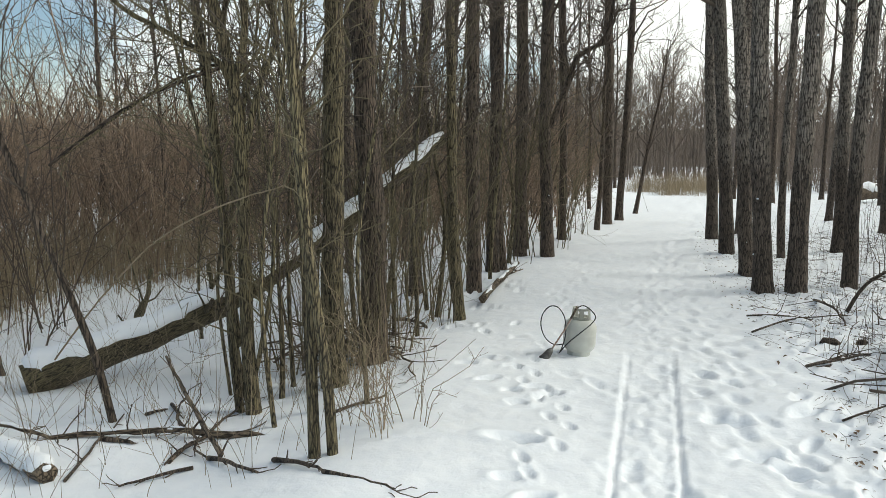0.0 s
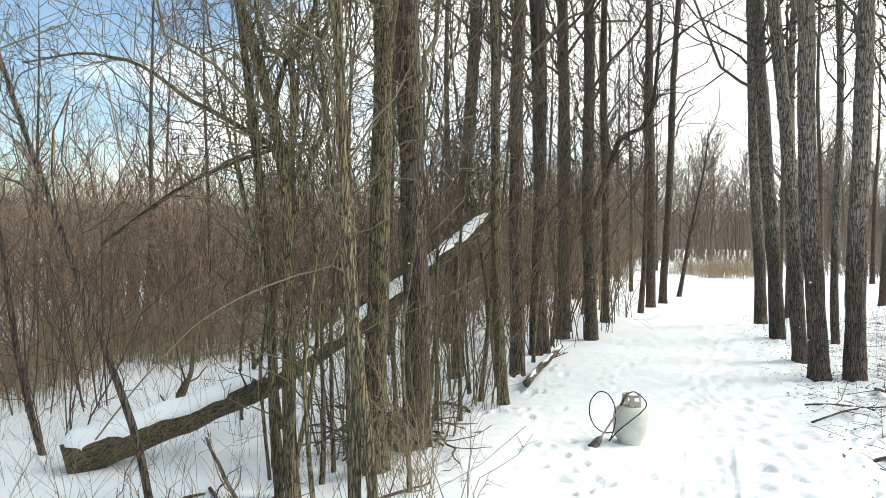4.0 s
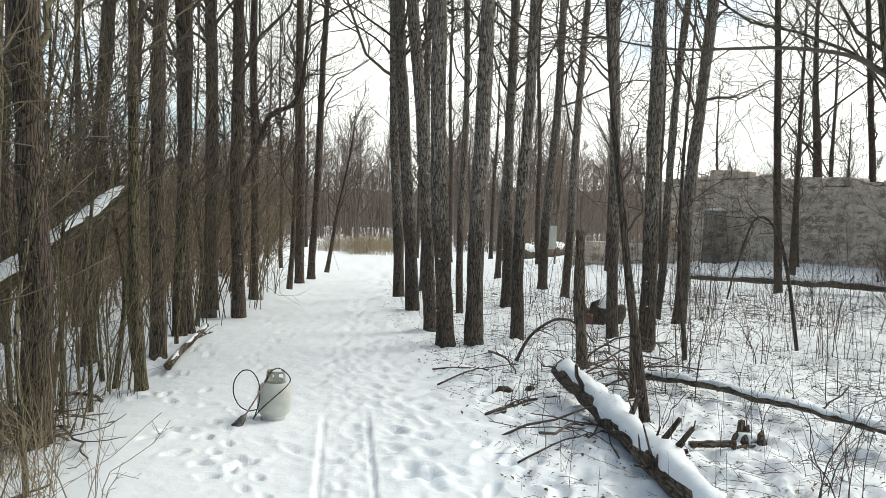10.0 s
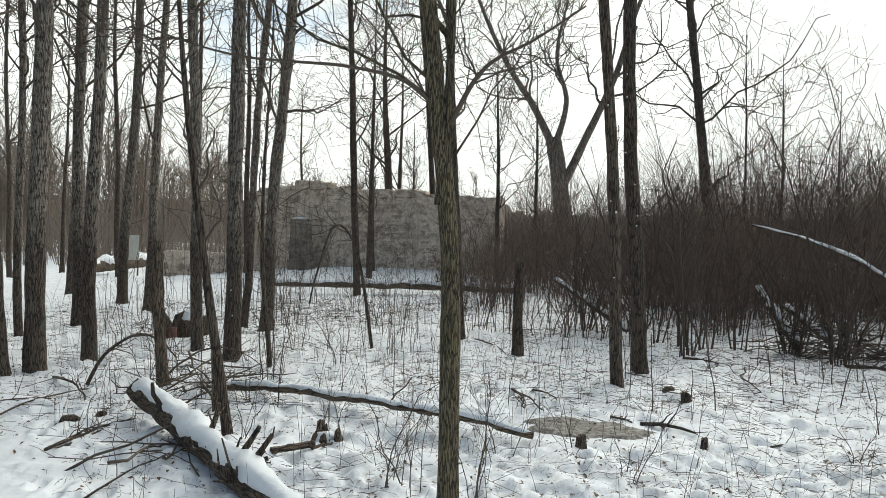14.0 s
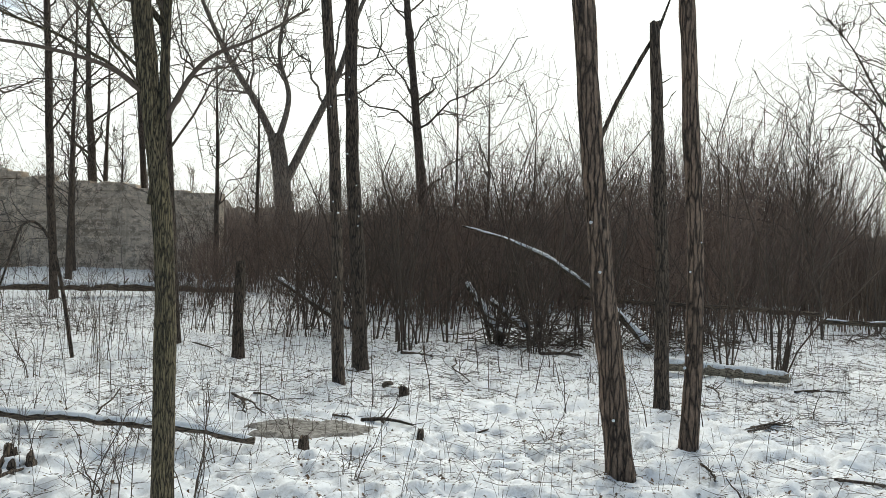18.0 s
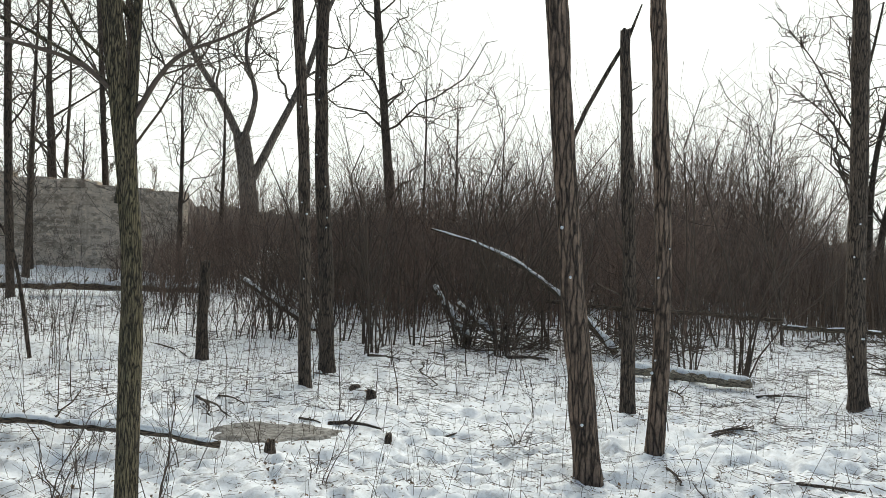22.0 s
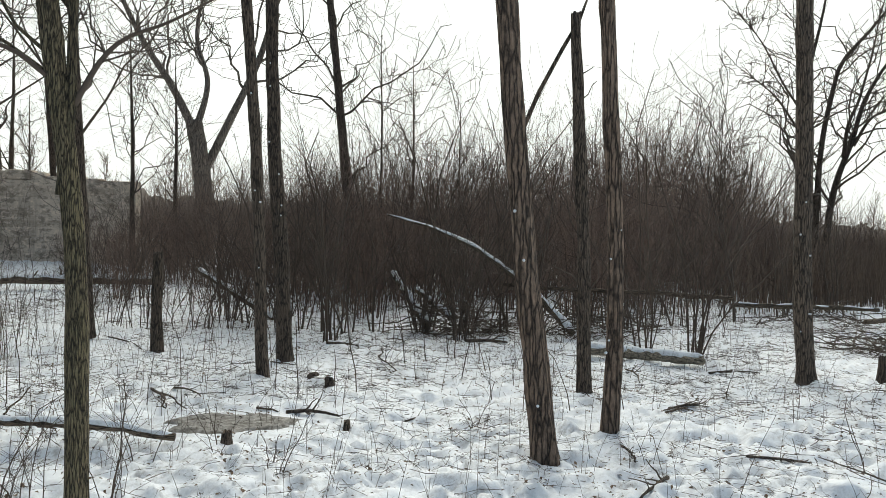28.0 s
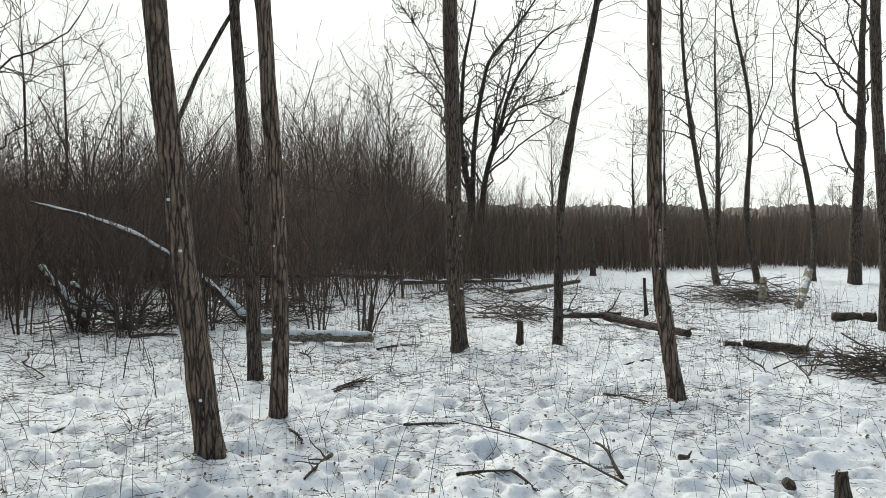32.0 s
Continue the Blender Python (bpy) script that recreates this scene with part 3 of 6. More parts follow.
def tree(x, y, r, lean, kind="pole", h=None, mat=None, label="", low=None, zm=1.0, name="tree", wob=None):
    h0, top, u0, nb, angle, lift, share, thick = KINDS[kind]
    h = h or h0
    gen = np.random.default_rng(int(abs(x) * 971 + abs(y) * 577))
    z = ground_z(x, y) - 0.06
    mat = mat or (BARK_MOSS if kind == "mossy" else BARK)
    ob = thing(name, label or "bare deciduous tree with furrowed grey-brown bark in snow", "tree", (x, y, z))
    n = 84 if r > 0.05 else 32
    P, R = bole(gen, h, r, lean, n, top=top, flare=1.22 if r > 0.05 else 1.1, wob=wob or (0.03 if r > 0.04 else 0.06), low=low, zm=zm)
    g = Geo()
    g.add(*bark_tube(P, R, 30 if r > 0.07 else 14, gen, 0.24 if mat is BARK_RED else 0.12))
    part("trunk", g.mesh("trunk", mat), ob)
    l1 = shoots(P, R, nb, u0 ** 0.8, 0.98, share, angle, lift, 9, 0.30 if r < 0.05 else 0.34, gen, thin=thick, tip=0.2)
    near = math.hypot(x, y) < 14
    l2 = shoots(*l1, nb * (5 if near else 4), 0.2, 0.98, 0.5, 45, 0.2, 7, 0.55, gen, thin=0.55, tip=0.3)
    own2 = SHOOT_OWNER[0]
    l3 = shoots(*l2, nb * (9 if near else 4), 0.15, 1.0, 0.55, 45, 0.15, 5, 0.55, gen, thin=0.6, tip=0.35)
    own3 = own2[SHOOT_OWNER[0]]
    skin = TWIG_MOSS if kind == "mossy" else TWIG
    low_n = {"mossy": 8, "bole": 2, "pole": 4}.get(kind, 7)
    l0 = shoots(P, R, low_n, 0.42 if kind == "bole" else 0.2, 0.65, 0.085, 55, 0.3, 6, 0.4, gen, thin=0.07, tip=0.4)
    l4 = shoots(*l0, low_n * 3, 0.2, 1.0, 0.5, 40, 0.2, 3, 0.25, gen, thin=0.6, tip=0.5)
    far = 0.6 if math.hypot(x, y) < 9 else 0.85 if near else 1.25
    fat = [(Q, np.maximum(q, least * far), k) for (Q, q), least, k in ((l1, 0.008, 6), (l2, 0.0045, 4), (l3, 0.0028, 3))]
    if near:
        for i in range(nb):
            g = Geo()
            for (Q, q, k), who in zip(fat, (np.arange(nb), own2, own3)):
                if (who == i).any():
                    g.add(*tubes(Q[who == i], q[who == i], k))
            part("limb", g.mesh("limb", skin), ob)
        own4 = SHOOT_OWNER[0]
        for i in range(low_n):
            g = Geo()
            g.add(*tubes(l0[0][i:i + 1], np.maximum(l0[1][i:i + 1], 0.0035), 4))
            if (own4 == i).any():
                g.add(*tubes(l4[0][own4 == i], np.maximum(l4[1][own4 == i], 0.002), 3))
            part("side_shoot", g.mesh("side_shoot", skin), ob)
        for i in range(6 if kind == "bole" else 3 if r > 0.1 else 0):
            s = gen.integers(6, 34)
            c = P[0, s] + R[0, s] * 0.97 * np.array([-math.sin(math.atan2(x, y) + gen.normal(0, 0.7)), -math.cos(math.atan2(x, y) + gen.normal(0, 0.7)), 0])
            e = gen.uniform(0.010, 0.019)
            g = Geo()
            g.add(*tubes(np.array([[c + [-e, 0, 0], c + [-0.5 * e, 0.2 * e, 0.3 * e], c + [0.4 * e, 0, 0.4 * e], c + [e, 0, 0]]]), e * np.array([[0.2, 0.8, 0.7, 0.2]]), 7))
            part("snow_clot", g.mesh("snow_clot", SNOW), ob, "small clot of snow on a knot")
        return ob
    else:
        g = Geo()
        for Q, q, k in fat:
            g.add(*tubes(Q, q, k))
    g.add(*tubes(l0[0], np.maximum(l0[1], 0.005 * far), 4))
    g.add(*tubes(l4[0], np.maximum(l4[1], 0.003 * far), 3))
    tagged(part("crown", g.mesh("crown", skin), ob), kind="stuff")
    return ob


tree(-0.97, 6.36, 0.096, (0.001, 0.000), "mossy", label="bare tree with greenish lichen on furrowed bark")
tree(-0.70, 7.02, 0.125, (-0.018, -0.001), "mossy", mat=BARK, label="bare tree with dark furrowed bark and side sprouts")
tree(-0.44, 10.46, 0.084, (0.034, 0.001), "pole")
tree(0.14, 8.56, 0.062, (-0.040, 0.001), "mossy", label="bare tree with greenish lichen on furrowed bark")
tree(0.36, 10.17, 0.096, (-0.004, 0.000), "pole")
tree(0.72, 11.75, 0.094, (0.004, -0.000), "pole")
tree(0.87, 11.98, 0.079, (-0.047, 0.004), "pole")
tree(1.36, 14.09, 0.114, (-0.006, 0.001), "pole")
CROOKED = tree(1.84, 13.86, 0.112, (-0.022, 0.003), "pole")
tree(2.52, 16.66, 0.092, (-0.011, 0.002), "pole")
tree(3.70, 18.78, 0.070, (0.034, -0.007), "thin", label="slender young bare tree with dark bark")
tree(4.29, 20.39, 0.130, (-0.015, 0.003), "pole")
tree(5.04, 22.32, 0.109, (0.037, -0.009), "pole")
tree(6.14, 24.91, 0.075, (0.174, -0.044), "thin", label="slender young bare tree with dark bark")
FORKED = tree(-1.51, 5.75, 0.052, (-0.33, -0.085), "mossy", low=(-0.030, -0.007), zm=2.7, label="bare tree with greenish lichen on furrowed bark")
tree(-1.63, 5.81, 0.037, (-0.093, -0.025), "mossy", low=(-0.074, -0.020), zm=1.09, label="bare tree with greenish lichen on furrowed bark", h=6.5)
tree(-0.83, 4.49, 0.034, (-0.018, -0.003), "mossy", low=(-0.073, -0.013), zm=1.03, label="bare tree with greenish lichen on furrowed bark", h=6.5)
tree(-0.72, 4.51, 0.034, (-0.071, -0.011), "mossy", low=(-0.033, -0.005), zm=0.73, label="bare tree with greenish lichen on furrowed bark", h=6.5)
tree(-2.49, 5.50, 0.030, (-0.290, -0.128), "thin", low=(-0.176, -0.077), zm=0.57, label="slender young bare tree with dark bark")
tree(-4.06, 6.81, 0.032, (-0.177, -0.103), "thin", low=(-0.156, -0.091), zm=0.90, label="slender young bare tree with dark bark")
tree(-1.68, 13.23, 0.068, (-0.001, -0.000), "pole")
tree(-0.46, 10.69, 0.086, (0.043, 0.001), "pole")
tree(5.66, 16.30, 0.120, (-0.039, 0.014), "pole", mat=BARK_POPLAR)
tree(5.18, 14.09, 0.126, (-0.062, 0.024), "pole", mat=BARK_POPLAR)
tree(4.68, 11.84, 0.115, (-0.073, 0.030), "pole", mat=BARK_POPLAR)
tree(4.27, 10.25, 0.128, (-0.045, 0.019), "pole", mat=BARK_POPLAR)
tree(4.70, 10.20, 0.126, (0.008, -0.004), "pole", mat=BARK_POPLAR)
tree(5.94, 13.53, 0.070, (-0.004, 0.002), "pole", mat=BARK_POPLAR)
tree(6.94, 18.15, 0.093, (0.002, -0.001), "pole", mat=BARK_POPLAR)
tree(10.82, 21.70, 0.098, (0.041, -0.021), "pole", mat=BARK_POPLAR)
tree(7.44, 14.52, 0.114, (-0.002, 0.001), "pole", mat=BARK_POPLAR)
tree(5.58, 10.52, 0.096, (0.015, -0.008), "pole", mat=BARK_POPLAR)
tree(10.43, 18.22, 0.131, (0.041, -0.024), "pole", mat=BARK_POPLAR)
tree(9.83, 16.08, 0.104, (0.037, -0.023), "pole", mat=BARK_POPLAR)
tree(7.26, 10.41, 0.092, (-0.022, 0.015), "pole", mat=BARK_POPLAR)
tree(4.37, 5.74, 0.047, (-0.098, 0.074), "thin", low=(-0.111, 0.083), zm=1.06, label="slender young bare tree with dark bark")
tree(7.11, 9.35, 0.115, (0.006, -0.005), "pole", mat=BARK_POPLAR)
tree(9.31, 11.95, 0.077, (0.048, -0.037), "pole", mat=BARK_POPLAR)
tree(9.29, 11.27, 0.117, (0.046, -0.037), "pole", mat=BARK_POPLAR)
tree(6.90, 8.24, 0.035, (-0.019, 0.016), "thin", label="slender young bare tree with dark bark")
tree(15.40, 14.88, 0.102, (-0.028, 0.029), "pole")
tree(22.25, 19.88, 0.196, (-0.021, 0.024), "spread")
tree(20.50, 19.05, 0.082, (-0.017, 0.019), "thin", label="slender young bare tree with dark bark")
tree(22.49, 18.72, 0.064, (-0.023, 0.028), "thin", label="slender young bare tree with dark bark")
tree(10.90, 8.01, 0.094, (-0.030, 0.041), "spread")
tree(23.23, 18.30, 0.119, (-0.042, 0.053), "pole")
tree(8.84, 4.08, 0.074, (-0.022, 0.047), "bole", low=(-0.022, 0.048), zm=2.12)
tree(10.03, 4.31, 0.103, (-0.001, 0.002), "bole", low=(-0.028, 0.064), zm=2.78)
tree(6.44, 0.47, 0.103, (-0.006, 0.106), "bole", low=(-0.008, 0.102), zm=1.73, mat=BARK_RED, label="tall bare tree with deeply furrowed reddish-brown bark")
tree(7.31, -0.04, 0.077, (-0.000, 0.062), "bole", low=(0.000, -0.023), zm=1.94, mat=BARK_RED, label="tall bare tree with deeply furrowed reddish-brown bark")
tree(10.67, -2.52, 0.116, (0.008, 0.036), "bole")
tree(10.65, -3.95, 0.070, (-0.059, -0.161), "lean", low=(-0.008, -0.023), zm=2.17)
tree(7.18, -4.00, 0.075, (0.015, 0.026), "bole", low=(0.069, 0.125), zm=1.60, mat=BARK_RED, label="tall bare tree with deeply furrowed reddish-brown bark")
tree(19.55, -11.83, 0.092, (0.054, 0.090), "spread", low=(0.096, 0.159), zm=3.32, wob=0.10)
tree(20.05, -13.40, 0.092, (0.049, 0.073), "spread", wob=0.14)
tree(20.11, -15.24, 0.092, (0.051, 0.067), "spread", wob=0.13)
tree(27.84, -16.85, 0.107, (0.016, 0.026), "spread")
tree(19.20, -15.89, 0.181, (-0.008, -0.010), "spread")
tree(10.74, -9.50, 0.093, (0.026, 0.029), "pole", wob=0.05)
tree(19.49, -10.19, 0.056, (0.002, 0.004), "thin", label="slender young bare tree with dark bark")


# ---- shrubs ----
def shrub_parts(seed, stems=10, h=3.6, spread=0.3, twigs=5, fat=1.0, lean_out=0.22, fine=9):
    """Stems from one foot, with side shoots and twigs: vertices and quads."""
    gen = np.random.default_rng(seed)
    n = 7
    a, d = gen.uniform(0, 6.283, stems), spread * np.sqrt(gen.random(stems))
    base = np.stack([np.cos(a) * d, np.sin(a) * d, np.full(stems, -0.05)], -1)
    out = np.stack([np.cos(a), np.sin(a), np.zeros(stems)], -1) * gen.normal(lean_out, 0.12, stems)[:, None] + gen.normal(0, 0.1, (stems, 3)) * [1, 1, 0]
    hh = h * gen.uniform(0.5, 1.1, stems)
    t = np.linspace(0, 1, n)[None, :, None]
    wand = np.cumsum(gen.normal(0, 0.055, (stems, n, 3)), 1) * t
    P = base[:, None] + hh[:, None, None] * (t * np.array([0, 0, 1.0]) + (t ** 1.3) * out[:, None] + wand)
    R = (gen.uniform(0.007, 0.015, stems) * fat)[:, None] * (1 - 0.6 * t[:, :, 0])
    l2 = shoots(P, R, stems * twigs, 0.12, 0.97, 0.30, 38, 0.2, 4, 0.40, gen, thin=0.5, tip=0.5)
    own2 = SHOOT_OWNER[0]
    l3 = shoots(*l2, stems * fine, 0.15, 1.0, 0.55, 45, 0.15, 3, 0.45, gen, thin=0.65, tip=0.6)
    own3 = own2[SHOOT_OWNER[0]]
    return (P, R, 5 if 1.1 < fat < 2 else 3, np.arange(stems)), (l2[0], np.maximum(l2[1], 0.0036 if fat > 1 else 0.0024 if fat > 0.5 else 0.0015), 3, own2), (l3[0], np.maximum(l3[1], 0.0026 if fat > 1 else 0.0016 if fat > 0.5 else 0.001), 3, own3)


def shrub_arrays(*args, **kw):
    g = Geo()
    for P, R, k, who in shrub_parts(*args, **kw):
        g.add(*tubes(P, R, k, cap=False))
    return g.arrays()


def reed_arrays(seed, stems=42, h=1.8, spread=1.3, fat=1.0):
    gen = np.random.default_rng(seed)
    a, d = gen.uniform(0, 6.283, stems), spread * np.sqrt(gen.random(stems))
    t = np.linspace(0, 1, 3)[None, :, None]
    lean = gen.normal(0, 0.14, (stems, 3)) * [1, 1, 0]
    P = np.stack([np.cos(a) * d, np.sin(a) * d, np.full(stems, -0.05)], -1)[:, None] + (h * gen.uniform(0.5, 1.1, stems))[:, None, None] * (t * np.array([0, 0, 1.0]) + t * t * lean[:, None])
    R = fat * gen.uniform(0.006, 0.013, stems)[:, None] * np.array([[1.0, 0.8, 0.4]])
    g = Geo()
    g.add(*tubes(P, R, 3, cap=False))
    return g.arrays()


def scatter(protos, places, gen, zfun=ground_z, size=(0.75, 1.25)):
    """Joins turned and scaled copies of the prototype arrays at the places (x, y)."""
    g = Geo()
    for i, (x, y) in enumerate(places):
        v, f = protos[gen.integers(0, len(protos))]
        a, s = gen.uniform(0, 6.283), size[i] if isinstance(size, list) else gen.uniform(*size)
        c, d = math.cos(a) * s, math.sin(a) * s
        w = np.empty_like(v)
        w[:, 0], w[:, 1], w[:, 2] = v[:, 0] * c - v[:, 1] * d + x, v[:, 0] * d + v[:, 1] * c + y, v[:, 2] * s * gen.uniform(0.85, 1.15) + zfun(x, y)
        g.add(w, f)
    return g


def polar(az, d):
    return d * math.sin(radians(az)), d * math.cos(radians(az))


def edge_of_thicket(az):
    """Distance at which the brush begins, by bearing clockwise from the trail."""
    return float(np.interp(az, [50, 53, 56, 60, 66, 75, 85, 95, 102, 108, 116, 126, 140], [22, 19.5, 17.6, 15.8, 14.9, 14.6, 14.9, 17.0, 20.0, 24, 28, 31, 33]))


def brush_top(az):
    """Height of the brush's crest, by bearing."""
    return float(np.interp(az, [52, 61, 65, 69, 76, 82, 88, 93, 97, 99.5, 102, 106, 116, 132], [2.2, 2.6, 3.0, 3.7, 4.3, 4.5, 4.6, 5.3, 4.9, 4.0, 3.0, 2.5, 2.3, 2.2]))


THICKET = [shrub_arrays(s, 9, 3.6, 0.4, 7, 1.25, 0.13, 12) for s in range(6)]
gen = np.random.default_rng(5)
spots, tall = [], []
while len(spots) < 270:
    az = gen.uniform(52, 132)
    e = edge_of_thicket(az)
    if az > 103 and gen.random() < 0.6:
        continue
    if 86 < az < 106 and gen.random() < 0.4:
        continue
    d = e + 0.6 + 11 * gen.random() ** 0.7 + 3.0 * float(vnoise(np.float64(az * 0.33), np.float64(7.7)))
    spots.append(polar(az, d))
    tall.append(min(1.15, brush_top(az) / 3.7) * gen.uniform(0.68, 0.96))
tagged(new("thicket", scatter(THICKET, spots, gen, size=tall).mesh("thicket", TWIG_RED)), "dense reddish-brown leafless brush along the clearing", "shrubs", kind="stuff")

DEEP = [shrub_arrays(s + 70, 10, 4.4, 0.9, 6, 1.4, 0.12, 9) for s in range(5)]
spots, tall = [], []
while len(spots) < 330:
    az = gen.uniform(54, 112)
    d = edge_of_thicket(az) + (9 if 86 < az < 106 else 6) + 11 * gen.random()
    if az < 58 and d < 29:
        continue
    spots.append(polar(az, d))
    lump = 1 + 0.15 * float(vnoise(np.float64(az * 0.45), np.float64(d * 0.3)))
    tall.append(brush_top(az) / 4.5 * (1 + 0.02 * (d - 18)) * lump * gen.uniform(0.78, 0.93))
tagged(new("thicket", scatter(DEEP, spots, gen, size=tall).mesh("thicket", TWIG_HAZE)), "leafless brush deep behind the clearing", "shrubs", kind="stuff")

LEFT = [shrub_arrays(s + 20, 9, 3.6, 0.6, 6, 1.15, 0.22, 9) for s in range(5)]
spots = []
while len(spots) < 120:
    az = gen.uniform(-48, 4)
    d = np.interp(az, [-48, -34, -28, -15, 0, 4], [9.5, 10.5, 12.4, 13.4, 15, 19]) + 16 * gen.random() ** 1.4
    x, y = polar(az, d)
    if x < trail_x(y) - 3.0:
        spots.append((x, y))
while len(spots) < 190:
    y = gen.uniform(13.5, 40)
    x = float(trail_x(y)) - 2.4 - 7 * gen.random() ** 1.5
    if x > -0.12 * y:
        spots.append((x, y))
tagged(new("brush", scatter(LEFT, spots, gen, size=(0.65, 1.1)).mesh("brush", TWIG_SWAMP)), "tangled leafless brush in the snowy swamp", "shrubs", kind="stuff")


def far_tree(seed, h=8.0):
    gen = np.random.default_rng(seed)
    P, R = bole(gen, h, 0.11, gen.normal(0, 0.04, 2), 6, flare=1.2, top=0.3, wob=0.1)
    g = Geo()
    g.add(*tubes(P, R, 4, cap=False))
    l1 = shoots(P, R, 17, 0.2, 1.0, 0.34, 38, 0.3, 4, 0.15, gen, thin=0.45, tip=0.3)
    l2 = shoots(*l1, 130, 0.15, 1.0, 0.55, 40, 0.2, 3, 0.2, gen, thin=0.6, tip=0.4)
    g.add(*tubes(l1[0], np.maximum(l1[1], 0.02), 3, cap=False))
    g.add(*tubes(l2[0], np.maximum(l2[1], 0.014), 3, cap=False))
    return g.arrays()


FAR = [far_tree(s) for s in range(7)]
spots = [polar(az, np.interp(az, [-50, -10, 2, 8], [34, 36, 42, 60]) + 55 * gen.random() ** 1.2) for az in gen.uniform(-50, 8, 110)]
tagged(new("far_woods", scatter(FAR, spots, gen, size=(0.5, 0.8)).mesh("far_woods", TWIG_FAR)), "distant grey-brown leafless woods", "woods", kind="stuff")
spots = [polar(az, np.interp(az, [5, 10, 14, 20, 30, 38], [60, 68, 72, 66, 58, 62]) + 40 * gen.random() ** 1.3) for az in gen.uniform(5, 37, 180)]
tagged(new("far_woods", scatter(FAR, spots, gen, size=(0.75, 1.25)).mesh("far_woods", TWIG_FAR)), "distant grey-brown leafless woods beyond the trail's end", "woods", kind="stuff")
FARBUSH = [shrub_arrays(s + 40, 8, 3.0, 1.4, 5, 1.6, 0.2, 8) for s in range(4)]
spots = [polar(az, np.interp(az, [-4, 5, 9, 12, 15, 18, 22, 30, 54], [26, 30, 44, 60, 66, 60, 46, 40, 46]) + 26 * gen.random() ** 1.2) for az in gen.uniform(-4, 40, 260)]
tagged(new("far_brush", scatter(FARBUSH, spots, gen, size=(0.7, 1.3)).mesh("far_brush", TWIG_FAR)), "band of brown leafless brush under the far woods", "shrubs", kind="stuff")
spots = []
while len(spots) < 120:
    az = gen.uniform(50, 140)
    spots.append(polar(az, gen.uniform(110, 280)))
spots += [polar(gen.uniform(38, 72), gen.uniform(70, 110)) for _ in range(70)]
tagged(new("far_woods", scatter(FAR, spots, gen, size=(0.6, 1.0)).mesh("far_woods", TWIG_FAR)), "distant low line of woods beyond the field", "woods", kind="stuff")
spots = []
while len(spots) < 260:
    az = gen.uniform(-52, 6)
    spots.append(polar(az, 18 + 30 * gen.random()))
tagged(new("far_brush", scatter(FARBUSH, spots, gen, size=(0.95, 1.7)).mesh("far_brush", TWIG_SWAMP)), "band of reddish-brown brush across the swamp", "shrubs", kind="stuff")
REED = [reed_arrays(s + 60) for s in range(3)]
spots = []
while len(spots) < 820:
    az = gen.uniform(100, 140)
    d = edge_of_thicket(az) + 1 + 60 * gen.random() ** 1.7
    spots.append(polar(az, d))
tagged(new("tall_grass", scatter(REED, spots, gen).mesh("tall_grass", TWIG_FIELD)), "tall brown dry growth over the far field", "grass", kind="stuff")
spots = [polar(gen.uniform(13.8, 19.5), gen.uniform(38, 50)) for _ in range(70)]
tagged(new("tall_grass", scatter(REED, spots, gen, size=(0.4, 0.6)).mesh("tall_grass", STRAW)), "tawny dry grass at the end of the trail", "grass", kind="stuff")
spots = [polar(az, np.interp(az, [-46, -33, -28, -12], [8.4, 9.6, 12.2, 13.2]) + 4 * gen.random()) for az in gen.uniform(-46, -12, 110)]
tagged(new("tall_grass", scatter([reed_arrays(s + 80, 44, 1.05, 0.8, 0.5) for s in range(3)], spots, gen, size=(0.7, 1.1)).mesh("tall_grass", STRAW)), "pale dry grass standing in the swamp", "grass", kind="stuff")


def far_ridge():
    """The wooded rise that closes the view: a ragged crest of tree tops."""
    rg = np.random.default_rng(31)
    az = np.radians(np.arange(-60, 300, 0.12))
    deg = np.degrees(az)
    crest = np.interp(deg, [-60, -20, 10, 40, 55, 72, 88, 97, 104, 112, 130, 180, 300], [8, 8, 8.5, 9, 8.0, 7.0, 7.0, 6.0, 4.6, 4.2, 3.8, 6, 9])
    crest = crest * (1 + 0.25 * vnoise(deg * 0.35, deg * 0) + 0.22 * vnoise(deg * 1.9 + 5, deg * 0)) + rg.uniform(-0.35, 0.45, len(az))
    d = 165 + 12 * vnoise(deg * 0.2 + 70, deg * 0)
    rows = [(0, -1.0), (2, 0.45), (5, 0.8), (8, 1.0), (30, 0.5), (60, -0.3)]
    v = []
    for back, lift in rows:
        dd = d + back + rg.uniform(-1, 1, len(az))
        v.append(np.stack([dd * np.sin(az), dd * np.cos(az), np.where(lift > 0, crest * lift, lift)], -1))
    v = np.concatenate(v)
    n = len(az)
    i, j = np.arange(len(rows) - 1)[:, None], np.arange(n)[None, :]
    f = np.stack([i * n + j, i * n + (j + 1) % n, (i + 1) * n + (j + 1) % n, (i + 1) * n + j], -1).reshape(-1, 4)
    tagged(new("backdrop_ridge", mesh_of("backdrop_ridge", v, f, FAR_WOOD, False)), "far grey-brown wooded rise on the skyline", "woods", kind="structure")


far_ridge()


